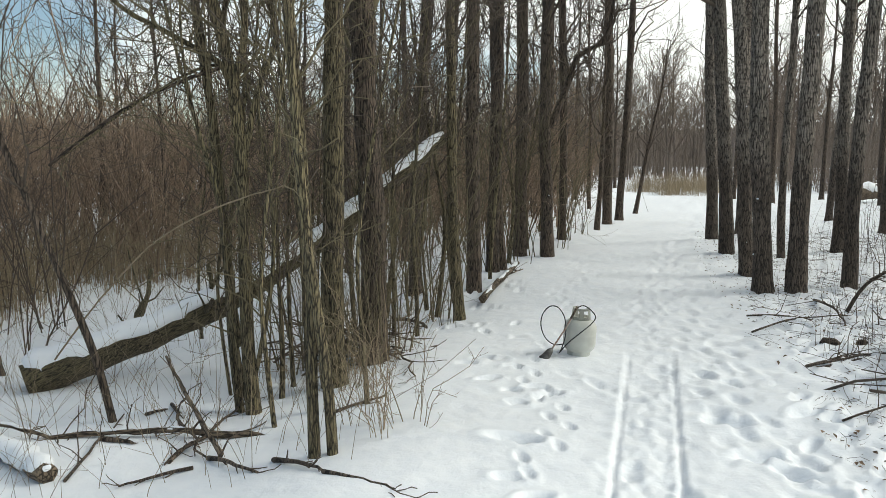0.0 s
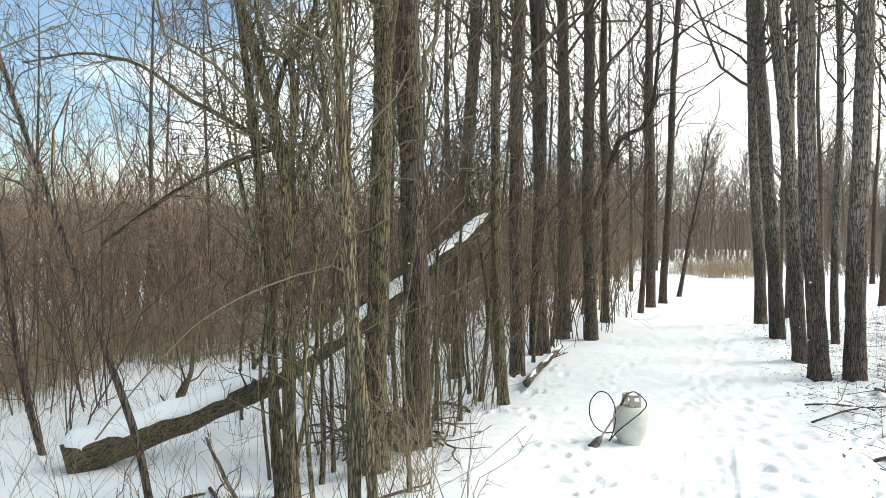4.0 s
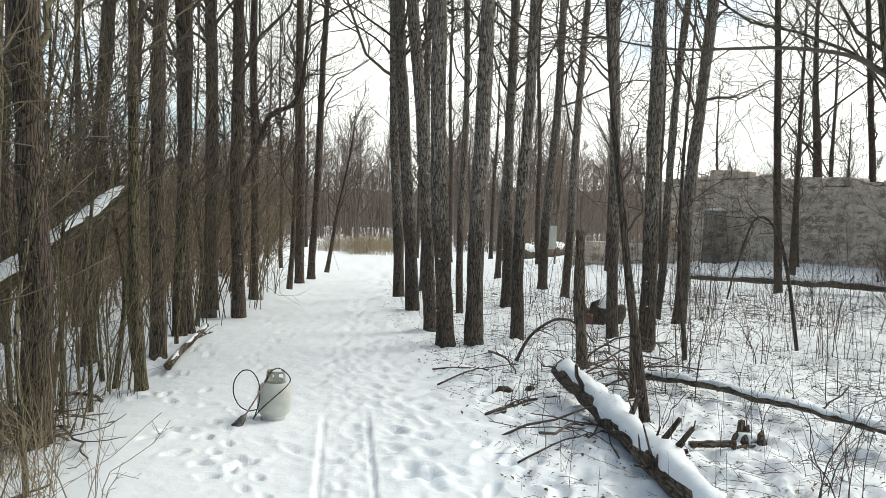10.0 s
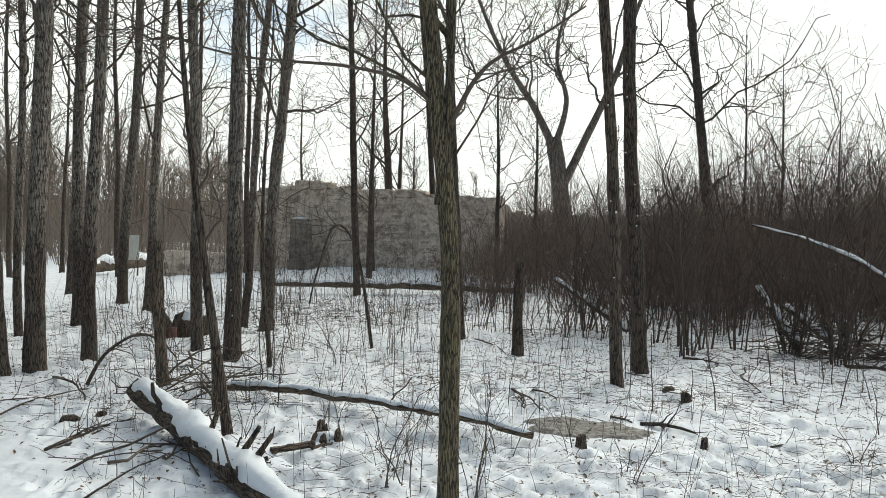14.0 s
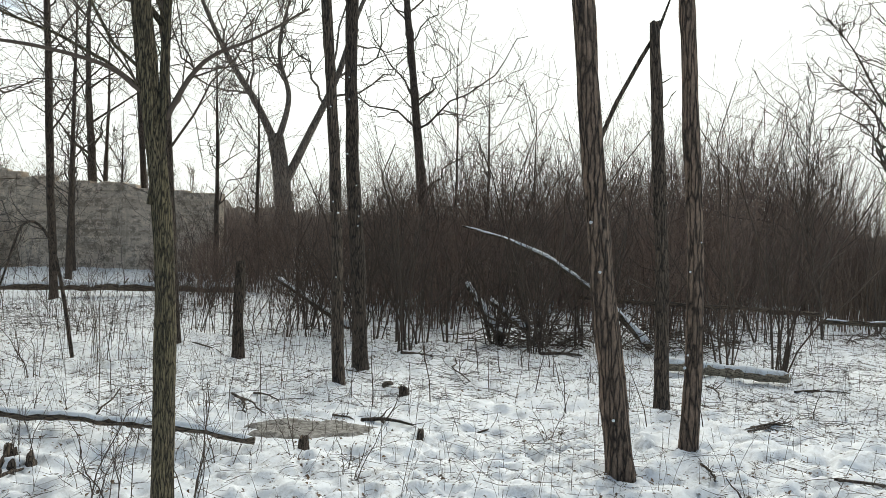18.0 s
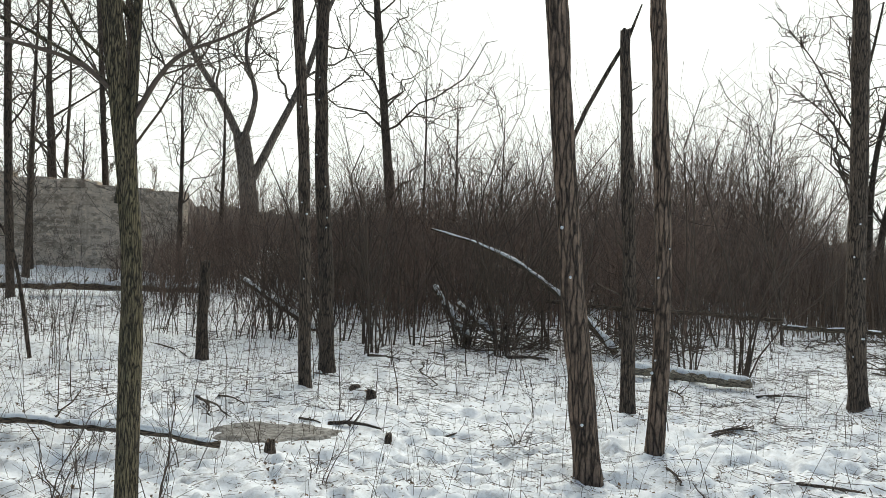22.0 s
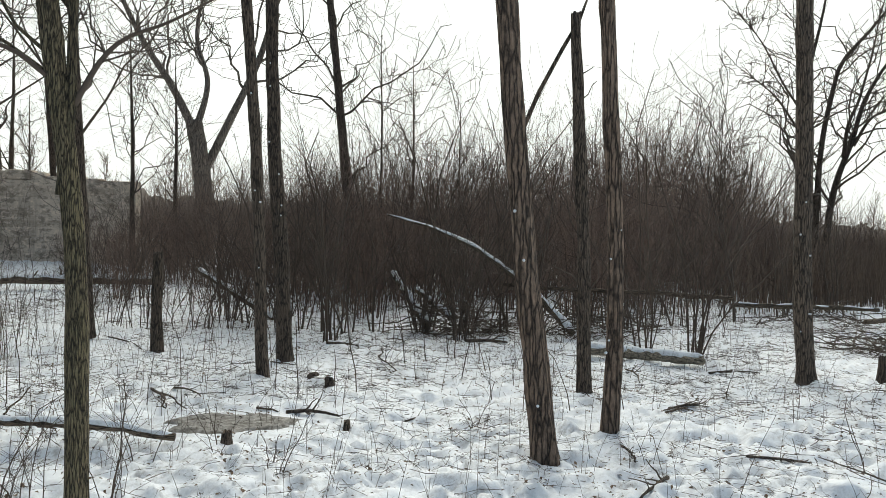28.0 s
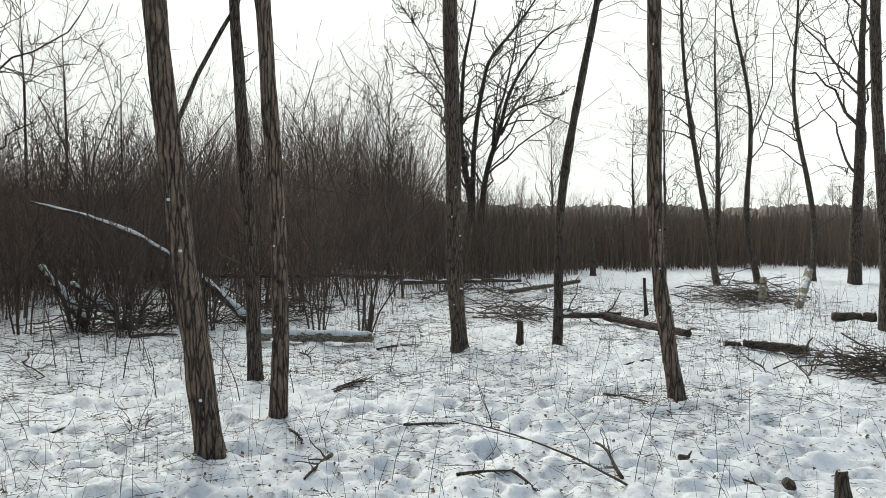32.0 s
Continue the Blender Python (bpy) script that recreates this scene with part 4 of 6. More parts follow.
# ---- background trees, each at its bearing and distance ----
BACK_LABEL = "bare tree with spreading limbs behind the brush"
tree(21.0, 6.85, 0.16, (-0.040, 0.110), "pole", h=11, label=BACK_LABEL)
for b_az, b_d, b_h, b_r, b_kind in ((46.8, 24, 9, 0.10, "spread"), (56.3, 24, 7.5, 0.09, "spread"), (59.0, 27, 7.5, 0.09, "spread"), (73.6, 23, 7.5, 0.06, "spread"),
                                    (75.8, 25, 7.4, 0.07, "spread"), (79.4, 24, 6.2, 0.06, "spread"), (97.6, 24, 5.4, 0.05, "fan"), (109.5, 42, 6.5, 0.07, "fan"),
                                    (115.4, 40, 7.0, 0.08, "spread"), (121.2, 44, 8.5, 0.09, "fan"), (104.0, 50, 6.0, 0.08, "spread"), (42.0, 34, 8, 0.09, "spread"),
                                    (49.0, 33, 10, 0.11, "spread"), (38.0, 30, 11, 0.11, "pole"), (34.5, 27, 11, 0.10, "pole"), (29.5, 31, 11, 0.11, "pole"), (-7.5, 17, 9, 0.07, "spread"),
                                    (-14.0, 19, 9, 0.07, "spread"), (-31.0, 21, 8, 0.06, "spread"), (-20.0, 15, 7.5, 0.05, "spread"), (-17.0, 23, 9, 0.07, "spread"), (-10.5, 21, 9, 0.07, "spread"), (-5.0, 25, 10, 0.08, "spread"), (-40.0, 17, 7, 0.05, "spread"), (-23.0, 27, 9, 0.07, "spread"), (-3.0, 15, 10, 0.08, "spread"),
                                    (0.5, 19, 11, 0.08, "pole"), (5.5, 24, 11, 0.08, "pole"), (7.5, 30, 11, 0.09, "spread"), (9.6, 33, 11, 0.09, "spread"), (10.6, 27.5, 10, 0.07, "fan"), (11.6, 38, 11, 0.1, "spread"), (12.4, 47, 10, 0.1, "spread"), (20.5, 36, 12, 0.1, "pole"), (23.0, 33, 12, 0.1, "pole"), (26.0, 36, 11, 0.1, "spread"),  (-24.0, 21, 10, 0.08, "spread"), (-37.0, 20, 9, 0.07, "spread")):
    tree(*polar(b_az, b_d), b_r, (0.02 * math.sin(b_az), 0.02 * math.cos(b_az * 3)), b_kind, h=b_h, label=BACK_LABEL)


for sx, sy, sr, sl, low in ((-1.25, 5.3, 0.018, (0.10, 0.02), (-0.05, 0)), (-1.05, 5.6, 0.022, (-0.16, 0.05), (0.02, 0)), (-1.35, 6.5, 0.02, (0.14, 0.0), (-0.1, 0)), (-0.32, 7.9, 0.024, (0.12, 0.03), (-0.06, 0)),
                            (-0.12, 8.9, 0.03, (-0.14, 0.0), (0.05, 0)), (0.1, 9.5, 0.028, (0.09, 0.05), (-0.1, 0)), (-1.9, 6.6, 0.02, (-0.2, 0.05), (-0.05, 0)), (-0.62, 5.62, 0.018, (0.16, 0.05), (-0.02, 0)),
                            (0.62, 10.9, 0.03, (0.1, 0.0), (0, 0)), (1.05, 12.9, 0.035, (-0.12, 0.02), (0.03, 0)), (1.62, 15.2, 0.035, (0.1, 0.0), (0, 0)), (-0.75, 9.3, 0.03, (-0.1, 0.0), (0.06, 0)),
                            (-1.0, 8.2, 0.028, (0.13, 0.0), (-0.02, 0)), (2.2, 17.9, 0.04, (-0.06, 0.0), (0, 0)), (-2.2, 8.0, 0.03, (0.1, 0.0), (-0.1, 0))):
    tree(sx, sy, sr, sl, "thin", h=5.2, mat=BARK_MOSS, low=low, zm=1.2, label="slender crooked bare stem with olive bark")
stem_gen = np.random.default_rng(44)
for _ in range(13):
    s_az, s_d = stem_gen.uniform(-19, 3), stem_gen.uniform(5.4, 9.8)
    sx, sy = polar(s_az, s_d)
    if sx > -1.35 + 0.125 * sy:
        continue
    tree(sx, sy, stem_gen.uniform(0.010, 0.024), tuple(stem_gen.normal(0, 0.11, 2)), "thin", h=stem_gen.uniform(2.6, 5.0), mat=BARK_MOSS, low=tuple(stem_gen.normal(0, 0.06, 2)), zm=1.1, label="thin crooked bare stem with olive bark")


# ---- snags, stumps, logs ----
def smooth_line(points, n):
    """Catmull-Rom through the points."""
    p = np.array(points, float)
    p = np.concatenate([[2 * p[0] - p[1]], p, [2 * p[-1] - p[-2]]])
    out = []
    m = len(p) - 3
    for s in np.linspace(0, m - 1e-6, n):
        i = int(s)
        t = s - i
        a, b, c, d = p[i:i + 4]
        out.append(0.5 * (2 * b + (c - a) * t + (2 * a - 5 * b + 4 * c - d) * t * t + (3 * b - a - 3 * c + d) * t ** 3))
    return np.array(out)[None]


def jagged(V, n, k, gen, amount):
    """Splinters the last ring of a tube."""
    V = V.reshape(n, k, 3)
    V[-1, :, 2] += gen.uniform(-amount, amount, k)
    return V.reshape(-1, 3)


def lumpy(P, R, k, gen, amount, wide=1.0, high=1.0):
    """A tube with uneven radius."""
    n = P.shape[1]
    V, F = tubes(P, R, k)
    V = V.reshape(n, k, 3)
    lump = 1 + amount * (vnoise(np.arange(n)[:, None] * 0.9 + gen.uniform(0, 99), np.arange(k)[None, :] * 0.7) * 2)
    lump[:, -1] = (lump[:, 0] + lump[:, -2]) / 2
    c = P[0][:, None]
    V = c + (V - c) * lump[:, :, None] * np.array([wide, wide, high])
    return V.reshape(-1, 3), F


def snag(x, y, r, h, lean, label, mat=None, name="snag"):
    gen = np.random.default_rng(int(abs(x * 77) + abs(y * 31)))
    ob = thing(name, label, name, (x, y, float(surface(x, y)) - 0.06))
    n, k = 26, 20
    P, R = bole(gen, h, r, lean, n, top=0.8, flare=1.35, wob=0.03)
    V, F = bark_tube(P, R, k, gen, 0.25)
    g = Geo()
    g.add(jagged(V, n, k, gen, 0.5 * r), F)
    part("trunk", g.mesh("trunk", mat or BARK), ob)
    gen2 = np.random.default_rng(int(abs(x * 7)))
    l0 = shoots(P, R, 7, 0.3, 0.9, 0.10, 60, 0.2, 5, 0.25, gen2, thin=0.15, tip=0.4)
    for i in range(7 if h > 0.6 else 0):
        g = Geo()
        g.add(*tubes(l0[0][i:i + 1], np.maximum(l0[1][i:i + 1], 0.004), 4))
        part("dead_twig", g.mesh("dead_twig", TWIG), ob)
    return ob


def snow_cap(ob, P, R, gen, share=0.8, rise=0.55):
    Q, q = P.copy(), R * (share + 0.08)
    Q[0, :, 2] += R[0] * rise
    q[0, 0] *= 0.5
    q[0, -1] *= 0.4
    g = Geo()
    if share < 0.78:
        q = q * np.clip(0.75 + 1.3 * vnoise(np.arange(q.shape[1])[None] * 0.45 + gen.uniform(0, 50), np.zeros((1, q.shape[1]))), 0.15, 1.2)
    q = q * (1 + 0.35 * vnoise(np.arange(q.shape[1])[None] * 0.55 + gen.uniform(0, 50), np.zeros((1, q.shape[1]))))
    g.add(*lumpy(Q, q, 12, gen, 0.34, 1.0, 0.85))
    part("snow_cap", g.mesh("snow_cap", SNOW), ob, "rounded cap of lying snow")


def log(p0, p1, r0, r1, label, mat=None, cap=0.0, sag=0.0, n=26, name="log", stubs=0, rise=0.55, wob=0.04):
    """A fallen trunk from p0 to p1 (on its axis)."""
    p0, p1 = np.array(p0, float), np.array(p1, float)
    gen = np.random.default_rng(int(abs(p0[0] * 131 + p1[1] * 57)))
    mid = (p0 + p1) / 2
    at = (float(p0[0]), float(p0[1]), float(p0[2]))
    ob = thing(name, label, "log", at)
    t = np.linspace(0, 1, n)
    P = (t[:, None] * (p1 - p0))[None]
    P[0, :, 2] += sag * np.sin(np.pi * t)
    ln = np.linalg.norm(p1 - p0)
    P[0] += wob * np.cumsum(gen.normal(0, 1, (n, 3)), 0) * (ln / n) * np.minimum(1, 4 * t)[:, None]
    R = (r0 + (r1 - r0) * t)[None] * (1 + 0.06 * np.sin(t * 17 + 1))
    g = Geo()
    g.add(*lumpy(P, R, 18, gen, 0.16))
    turn = Vector((0, 0, 1)).rotation_difference(Vector(p1 - p0)).to_matrix().to_4x4()
    me = g.mesh("trunk", mat or DEADWOOD)
    me.transform(turn.inverted())
    part("trunk", me, ob).matrix_basis = turn
    if stubs:
        l0 = shoots(P, R, stubs, 0.15, 0.95, 0.0, 60, 0.25, 5, 0.2, gen, thin=0.3, tip=0.5, length=0.45)
        l1 = shoots(*l0, stubs * 2, 0.3, 1.0, 0.5, 45, 0.1, 3, 0.25, gen, thin=0.5, tip=0.5)
        own = SHOOT_OWNER[0]
        for i in range(stubs):
            g = Geo()
            g.add(*tubes(l0[0][i:i + 1], np.maximum(l0[1][i:i + 1], min(0.006, 0.25 * r0)), 5))
            if (own == i).any():
                g.add(*tubes(l1[0][own == i], np.maximum(l1[1][own == i], min(0.003, 0.15 * r0)), 3))
            part("broken_limb", g.mesh("broken_limb", mat or DEADWOOD), ob)
    if cap:
        snow_cap(ob, P, R, gen, cap, rise)
    return ob


def add_limbs(ob, lines, mat, twig, seed, side=14, least=0.0035):
    """Long limbs along given lines (from the tree's foot), each with its side twigs."""
    lg = np.random.default_rng(seed)
    for line, r0, r1 in lines:
        Q = smooth_line(line, 22)
        Q[0, 1:-1] += np.cumsum(lg.normal(0, 0.006, (20, 3)), 0) * np.sin(np.pi * np.linspace(0, 1, 20))[:, None]
        q = np.linspace(r0, r1, 22)[None]
        limb = Geo()
        limb.add(*tubes(Q, q, 8))
        a = shoots(Q, q, side, 0.15, 1.0, 0.3, 45, 0.2, 8, 0.4, lg, thin=0.42, tip=0.35)
        b = shoots(*a, side * 4, 0.2, 1.0, 0.5, 45, 0.1, 5, 0.4, lg, thin=0.6, tip=0.5)
        arm = part("limb", limb.mesh("limb", mat), ob)
        own = SHOOT_OWNER[0]
        for i in range(side):
            twig_geo = Geo()
            twig_geo.add(*tubes(a[0][i:i + 1], np.maximum(a[1][i:i + 1], least), 5))
            if (own == i).any():
                twig_geo.add(*tubes(b[0][own == i], np.maximum(b[1][own == i], least * 0.55), 3))
            part("twig", twig_geo.mesh("twig", twig), arm)


add_limbs(FORKED, (([(-0.12, -0.03, 2.6), (-0.2, -0.05, 2.74), (-0.51, -0.13, 2.91), (-0.78, -0.20, 3.04), (-1.09, -0.29, 3.25), (-1.43, -0.38, 3.32), (-1.80, -0.47, 3.24)], 0.026, 0.006),
                   ([(-0.07, 0.0, 2.2), (-0.09, -0.02, 2.46), (0.0, 0.0, 2.97), (-0.07, -0.02, 3.35), (-0.23, -0.06, 3.46), (-0.29, -0.08, 3.9), (-0.3, -0.1, 4.8)], 0.034, 0.012),
                   ([(-0.05, 0.0, 1.9), (0.06, 0.02, 2.46), (0.20, 0.05, 2.89), (0.10, 0.03, 3.36), (0.22, 0.06, 3.74), (0.3, 0.1, 4.8)], 0.028, 0.010),
                   ([(-0.14, -0.03, 2.7), (-0.31, -0.08, 2.68), (-0.62, -0.16, 2.51), (-0.93, -0.25, 2.25), (-1.24, -0.33, 2.02)], 0.013, 0.004),
                   ([(-0.16, -0.04, 2.9), (-0.1, 0.0, 3.3), (0.1, 0.1, 3.7), (0.12, 0.1, 4.3)], 0.024, 0.01),
                   ([(-0.05, 0.0, 0.1), (0.1, -0.02, 0.8), (0.16, 0.0, 1.6), (0.10, 0.0, 2.4), (0.26, 0.1, 3.4)], 0.021, 0.008),
                   ([(-0.05, 0.0, 0.1), (-0.16, -0.05, 0.9), (-0.22, -0.05, 1.7), (-0.40, -0.1, 2.6), (-0.44, -0.1, 3.4)], 0.019, 0.007)), BARK_MOSS, TWIG_MOSS, 91)
add_limbs(CROOKED, (([(0.0, 0.0, 2.4), (0.29, 0.16, 3.0), (0.47, 0.14, 3.55), (0.66, 0.12, 3.72), (0.89, 0.10, 3.84), (1.03, 0.08, 4.2), (1.11, 0.08, 4.8), (1.2, 0.1, 6.0)], 0.06, 0.025),), BARK, TWIG, 92, 16, 0.006)

# the wide many-stemmed tree beyond the brush; its stems are given across the view and upwards
fan_tree = thing("tree", "wide bare tree fanning out from several stems beyond the brush", "tree", (29.1, -7.31, 0.0))
FAN_STEMS = (([(-0.1, -0.1), (-0.22, 2.1), (-0.45, 3.7), (-0.6, 4.8), (-0.57, 6.1), (-0.48, 7.8), (-0.22, 9.2), (0.0, 10.6)], 0.15, 0.03),
             ([(-0.2, 2.0), (-0.1, 4.8), (0.18, 6.7), (0.5, 7.9), (1.3, 8.9), (2.05, 9.9), (2.6, 10.8)], 0.11, 0.02),
             ([(0.15, -0.1), (0.18, 2.1), (0.4, 3.7), (0.84, 5.1), (1.17, 6.4), (1.7, 7.5), (2.5, 8.6), (3.3, 9.2)], 0.14, 0.02),
             ([(0.9, 5.0), (1.4, 5.9), (2.05, 6.2), (3.4, 6.6)], 0.06, 0.012),
             ([(0.6, 4.6), (0.73, 5.7), (1.06, 6.6), (1.4, 8.1), (1.6, 9.6)], 0.07, 0.02),
             ([(-0.6, 5.2), (-1.36, 6.5), (-1.95, 7.2), (-3.0, 8.1)], 0.05, 0.01),
             ([(-0.58, 6.0), (-1.36, 7.3), (-2.15, 8.9), (-2.9, 9.9)], 0.05, 0.01),
             ([(-0.55, 6.6), (-0.9, 8.0), (-1.0, 9.6)], 0.04, 0.012))
add_limbs(fan_tree, [([(-0.244 * u, -0.97 * u, z) for u, z in stem], r0, r1) for stem, r0, r1 in FAN_STEMS], BARK, TWIG, 93, 20, 0.014)

# the old tree behind the ruin: a thick bole that forks into two great limbs
old_tree = thing("tree", "large old bare tree with heavy forked limbs behind the ruin", "tree", (33.25, 18.55, 0.2))
og = np.random.default_rng(77)
Q = smooth_line([(0, 0, -0.2), (0.05, -0.05, 2.5), (-0.1, 0.15, 5.0), (-0.25, 0.4, 6.6)], 30)
g = Geo()
g.add(*bark_tube(Q, np.linspace(0.46, 0.36, 30)[None], 28, og, 0.2))
part("trunk", g.mesh("trunk", BARK_HAZED), old_tree)
for line, r0, r1 in (([(-0.25, 0.45, 6.3), (-0.7, 1.3, 8.2), (-1.3, 2.3, 10.0), (-1.9, 3.2, 12.2), (-2.4, 4.0, 14.5)], 0.20, 0.06),
                     ([(-0.15, 0.3, 6.2), (0.1, -0.1, 8.4), (-0.2, 0.3, 10.6), (0.0, -0.2, 13.5)], 0.16, 0.05),
                     ([(0.05, -0.1, 4.4), (0.5, -1.0, 6.6), (1.1, -2.2, 9.6), (1.5, -3.0, 12.6), (2.0, -3.9, 15.0)], 0.22, 0.07)):
    Q = smooth_line(line, 26)
    q = np.linspace(r0, r1, 26)[None]
    g = Geo()
    g.add(*bark_tube(Q, q, 12, og, 0.12))
    l1 = shoots(Q, q, 11, 0.2, 1.0, 0.45, 40, 0.3, 9, 0.32, og, thin=0.42, tip=0.3)
    l2 = shoots(*l1, 55, 0.2, 1.0, 0.5, 42, 0.15, 6, 0.34, og, thin=0.55, tip=0.4)
    l3 = shoots(*l2, 130, 0.2, 1.0, 0.5, 42, 0.1, 4, 0.3, og, thin=0.6, tip=0.5)
    for (Q1, q1), k, least in ((l1, 6, 0.03), (l2, 4, 0.016), (l3, 3, 0.010)):
        g.add(*tubes(Q1, np.maximum(q1, least), k))
    part("limb", g.mesh("limb", BARK_HAZED), old_tree)

# the near tree's second stem and its long low limbs
near_tree = thing("tree", "forked bare tree with a long level limb over the clearing", "tree", (3.90, 2.905, -0.06))
ng = np.random.default_rng(15)
NP_, NR_ = bole(ng, 9.0, 0.064, (-0.072, 0.096), 48, top=0.45, flare=1.4, wob=0.01, low=(0.003, 0.003), zm=1.8)
g = Geo()
g.add(*bark_tube(NP_, NR_, 26, ng, 0.2))
part("trunk", g.mesh("trunk", BARK_OLIVE), near_tree)
for line, r0, r1 in (([(-0.10, 0.13, 2.70), (-0.21, 0.28, 2.83), (-0.41, 0.54, 2.90), (-0.59, 0.77, 2.92), (-0.81, 1.06, 2.95), (-1.05, 1.4, 3.06), (-1.4, 1.9, 3.3)], 0.014, 0.004),
                     ([(-0.05, 0.07, 2.05), (-0.03, 0.04, 2.4), (-0.02, 0.03, 2.9), (-0.02, 0.02, 3.5), (-0.05, 0.02, 4.6), (-0.1, 0.0, 6.2)], 0.036, 0.014),
                     ([(-0.02, 0.02, 2.55), (0.06, -0.08, 2.80), (0.14, -0.19, 2.95), (0.29, -0.38, 3.08), (0.50, -0.62, 3.3)], 0.018, 0.006)):
    Q = smooth_line(line, 24)
    q = np.linspace(r0, r1, 24)[None]
    g = Geo()
    g.add(*tubes(Q, q, 9))
    l1 = shoots(Q, q, 12, 0.25, 1.0, 0.35, 42, 0.2, 7, 0.3, ng, thin=0.45, tip=0.4)
    l2 = shoots(*l1, 30, 0.2, 1.0, 0.5, 42, 0.1, 4, 0.3, ng, thin=0.6, tip=0.5)
    g.add(*tubes(l1[0], np.maximum(l1[1], 0.0035), 5))
    g.add(*tubes(l2[0], np.maximum(l2[1], 0.0022), 3))
    part("limb", g.mesh("limb", BARK_OLIVE if r0 > 0.03 else TWIG_DARK), near_tree)
l1 = shoots(NP_, NR_, 9, 0.64, 0.98, 0.22, 45, 0.3, 8, 0.4, ng, thin=0.17, tip=0.3)
l2 = shoots(*l1, 60, 0.2, 1.0, 0.5, 45, 0.2, 5, 0.3, ng, thin=0.6, tip=0.4)
own = SHOOT_OWNER[0]
for i in range(9):
    g = Geo()
    g.add(*tubes(l1[0][i:i + 1], np.maximum(l1[1][i:i + 1], 0.005), 6))
    if (own == i).any():
        g.add(*tubes(l2[0][own == i], np.maximum(l2[1][own == i], 0.0022), 4))
    part("limb", g.mesh("limb", TWIG_DARK), near_tree)

SNAG_B = snag(9.17, 0.23, 0.079, 4.45, (0.0, 0.046), "broken-topped dead tree with flaking bark")
g = Geo()
limb_line = np.array([[[-0.05, 0.86, 2.9], [0.0, 0.60, 3.55], [0.02, 0.34, 4.05], [0.02, 0.15, 4.38], [0.03, 0.02, 4.75]]])
g.add(*tubes(limb_line, np.array([[0.028, 0.026, 0.024, 0.02, 0.008]]), 7))
part("hung_limb", g.mesh("hung_limb", BARK), SNAG_B, "dark limb hung up in the broken top")
snag(5.16, 8.01, 0.066, 1.75, (-0.03, 0.02), "short pale broken trunk without bark", DEADWOOD)
snag(10.41, 6.51, 0.085, 1.55, (0, 0), "dark broken tree stump with snow specks", ROTWOOD, "stump")
snag(4.75, 6.45, 0.03, 0.85, (-0.04, 0.03), "thin dead broken stem", DEADWOOD)
snag(11.07, -3.51, 0.06, 0.42, (-0.05, -0.05), "short splintered stump beside a fallen limb", ROTWOOD, "stump")
snag(23.3, -9.7, 0.09, 1.25, (0, 0), "dark weathered post at the edge of the field", ROTWOOD, "stump")
snag(6.15, 3.16, 0.045, 0.15, (0, 0), "small cut stump beside the bare patch", ROTWOOD, "stump")
snag(6.77, 2.30, 0.03, 0.14, (0.1, 0), "small cut stump in the snow", ROTWOOD, "stump")
snag(8.52, 3.10, 0.05, 0.15, (0.2, 0.2), "rotten lump of a stump in the snow", ROTWOOD, "stump")
snag(4.48, -3.74, 0.05, 0.24, (0.15, 0.05), "dark splintered stump in the snow", ROTWOOD, "stump")
snag(13.3, -6.65, 0.035, 0.75, (0.05, 0.08), "forked dark dead stem", ROTWOOD, "stump")
snag(4.98, 5.2, 0.035, 0.2, (-0.03, 0.03), "short dead stub plastered with snow", DEADWOOD, "stump")


def rotten_stump(x, y, shards, label):
    """A stump rotted away to a ring of dark splintered shards with snow between them."""
    gen = np.random.default_rng(int(x * 100))
    ob = thing("rotten_stump", label, "stump", (x, y, float(surface(x, y)) - 0.03))
    for i in range(shards):
        a = 6.283 * i / shards + gen.normal(0, 0.25)
        foot = np.array([0.11 * math.cos(a), 0.11 * math.sin(a), 0.0])
        h = gen.uniform(0.06, 0.15)
        P = foot + np.array([[0, 0, 0], [0.01, 0, 0.4], [0.02, 0.01, 0.75], [0.035, 0.01, 1.0]]) * [1, 1, h] * gen.uniform(0.7, 1.3)
        g = Geo()
        g.add(*lumpy(P[None], np.array([[0.038, 0.034, 0.024, 0.007]]) * gen.uniform(0.7, 1.2), 9, gen, 0.45, 1.0, 1.0))
        part("shard", g.mesh("shard", ROTWOOD), ob)
    g = Geo()
    g.add(*lumpy(np.array([[[-0.1, 0, 0.02], [-0.04, 0.01, 0.05], [0.05, 0, 0.05], [0.1, 0, 0.02]]]), np.array([[0.02, 0.06, 0.055, 0.02]]), 10, gen, 0.3))
    part("snow_cap", g.mesh("snow_cap", SNOW), ob)


rotten_stump(4.81, 4.95, 7, "rotten stump fallen apart into dark splinters in snow")

log((-3.62, 6.36, -0.16), (-0.11, 8.55, 1.98), 0.148, 0.068, "long fallen tree leaning up through the stems under snow", BARK_OLIVE, cap=0.88, sag=-0.34, stubs=9, n=40, rise=0.9)
log((4.20, 6.92, 0.25), (3.30, 3.62, 0.02), 0.108, 0.12, "thick rotting log under a deep cap of snow", ROTWOOD, cap=0.8, stubs=7, n=36, rise=0.52, wob=0.02)
log((14.1, 17.2, 0.46), (18.6, 11.6, 0.40), 0.085, 0.125, "long fallen trunk with snow on top before the ruin", DEADWOOD, cap=0.86, stubs=6, n=34)
log((5.30, 7.10, 0.12), (5.98, 3.60, 0.03), 0.044, 0.034, "long thin fallen stem across the snow", DEADWOOD, cap=0.95, stubs=4, sag=0.08, n=34, wob=0.10)
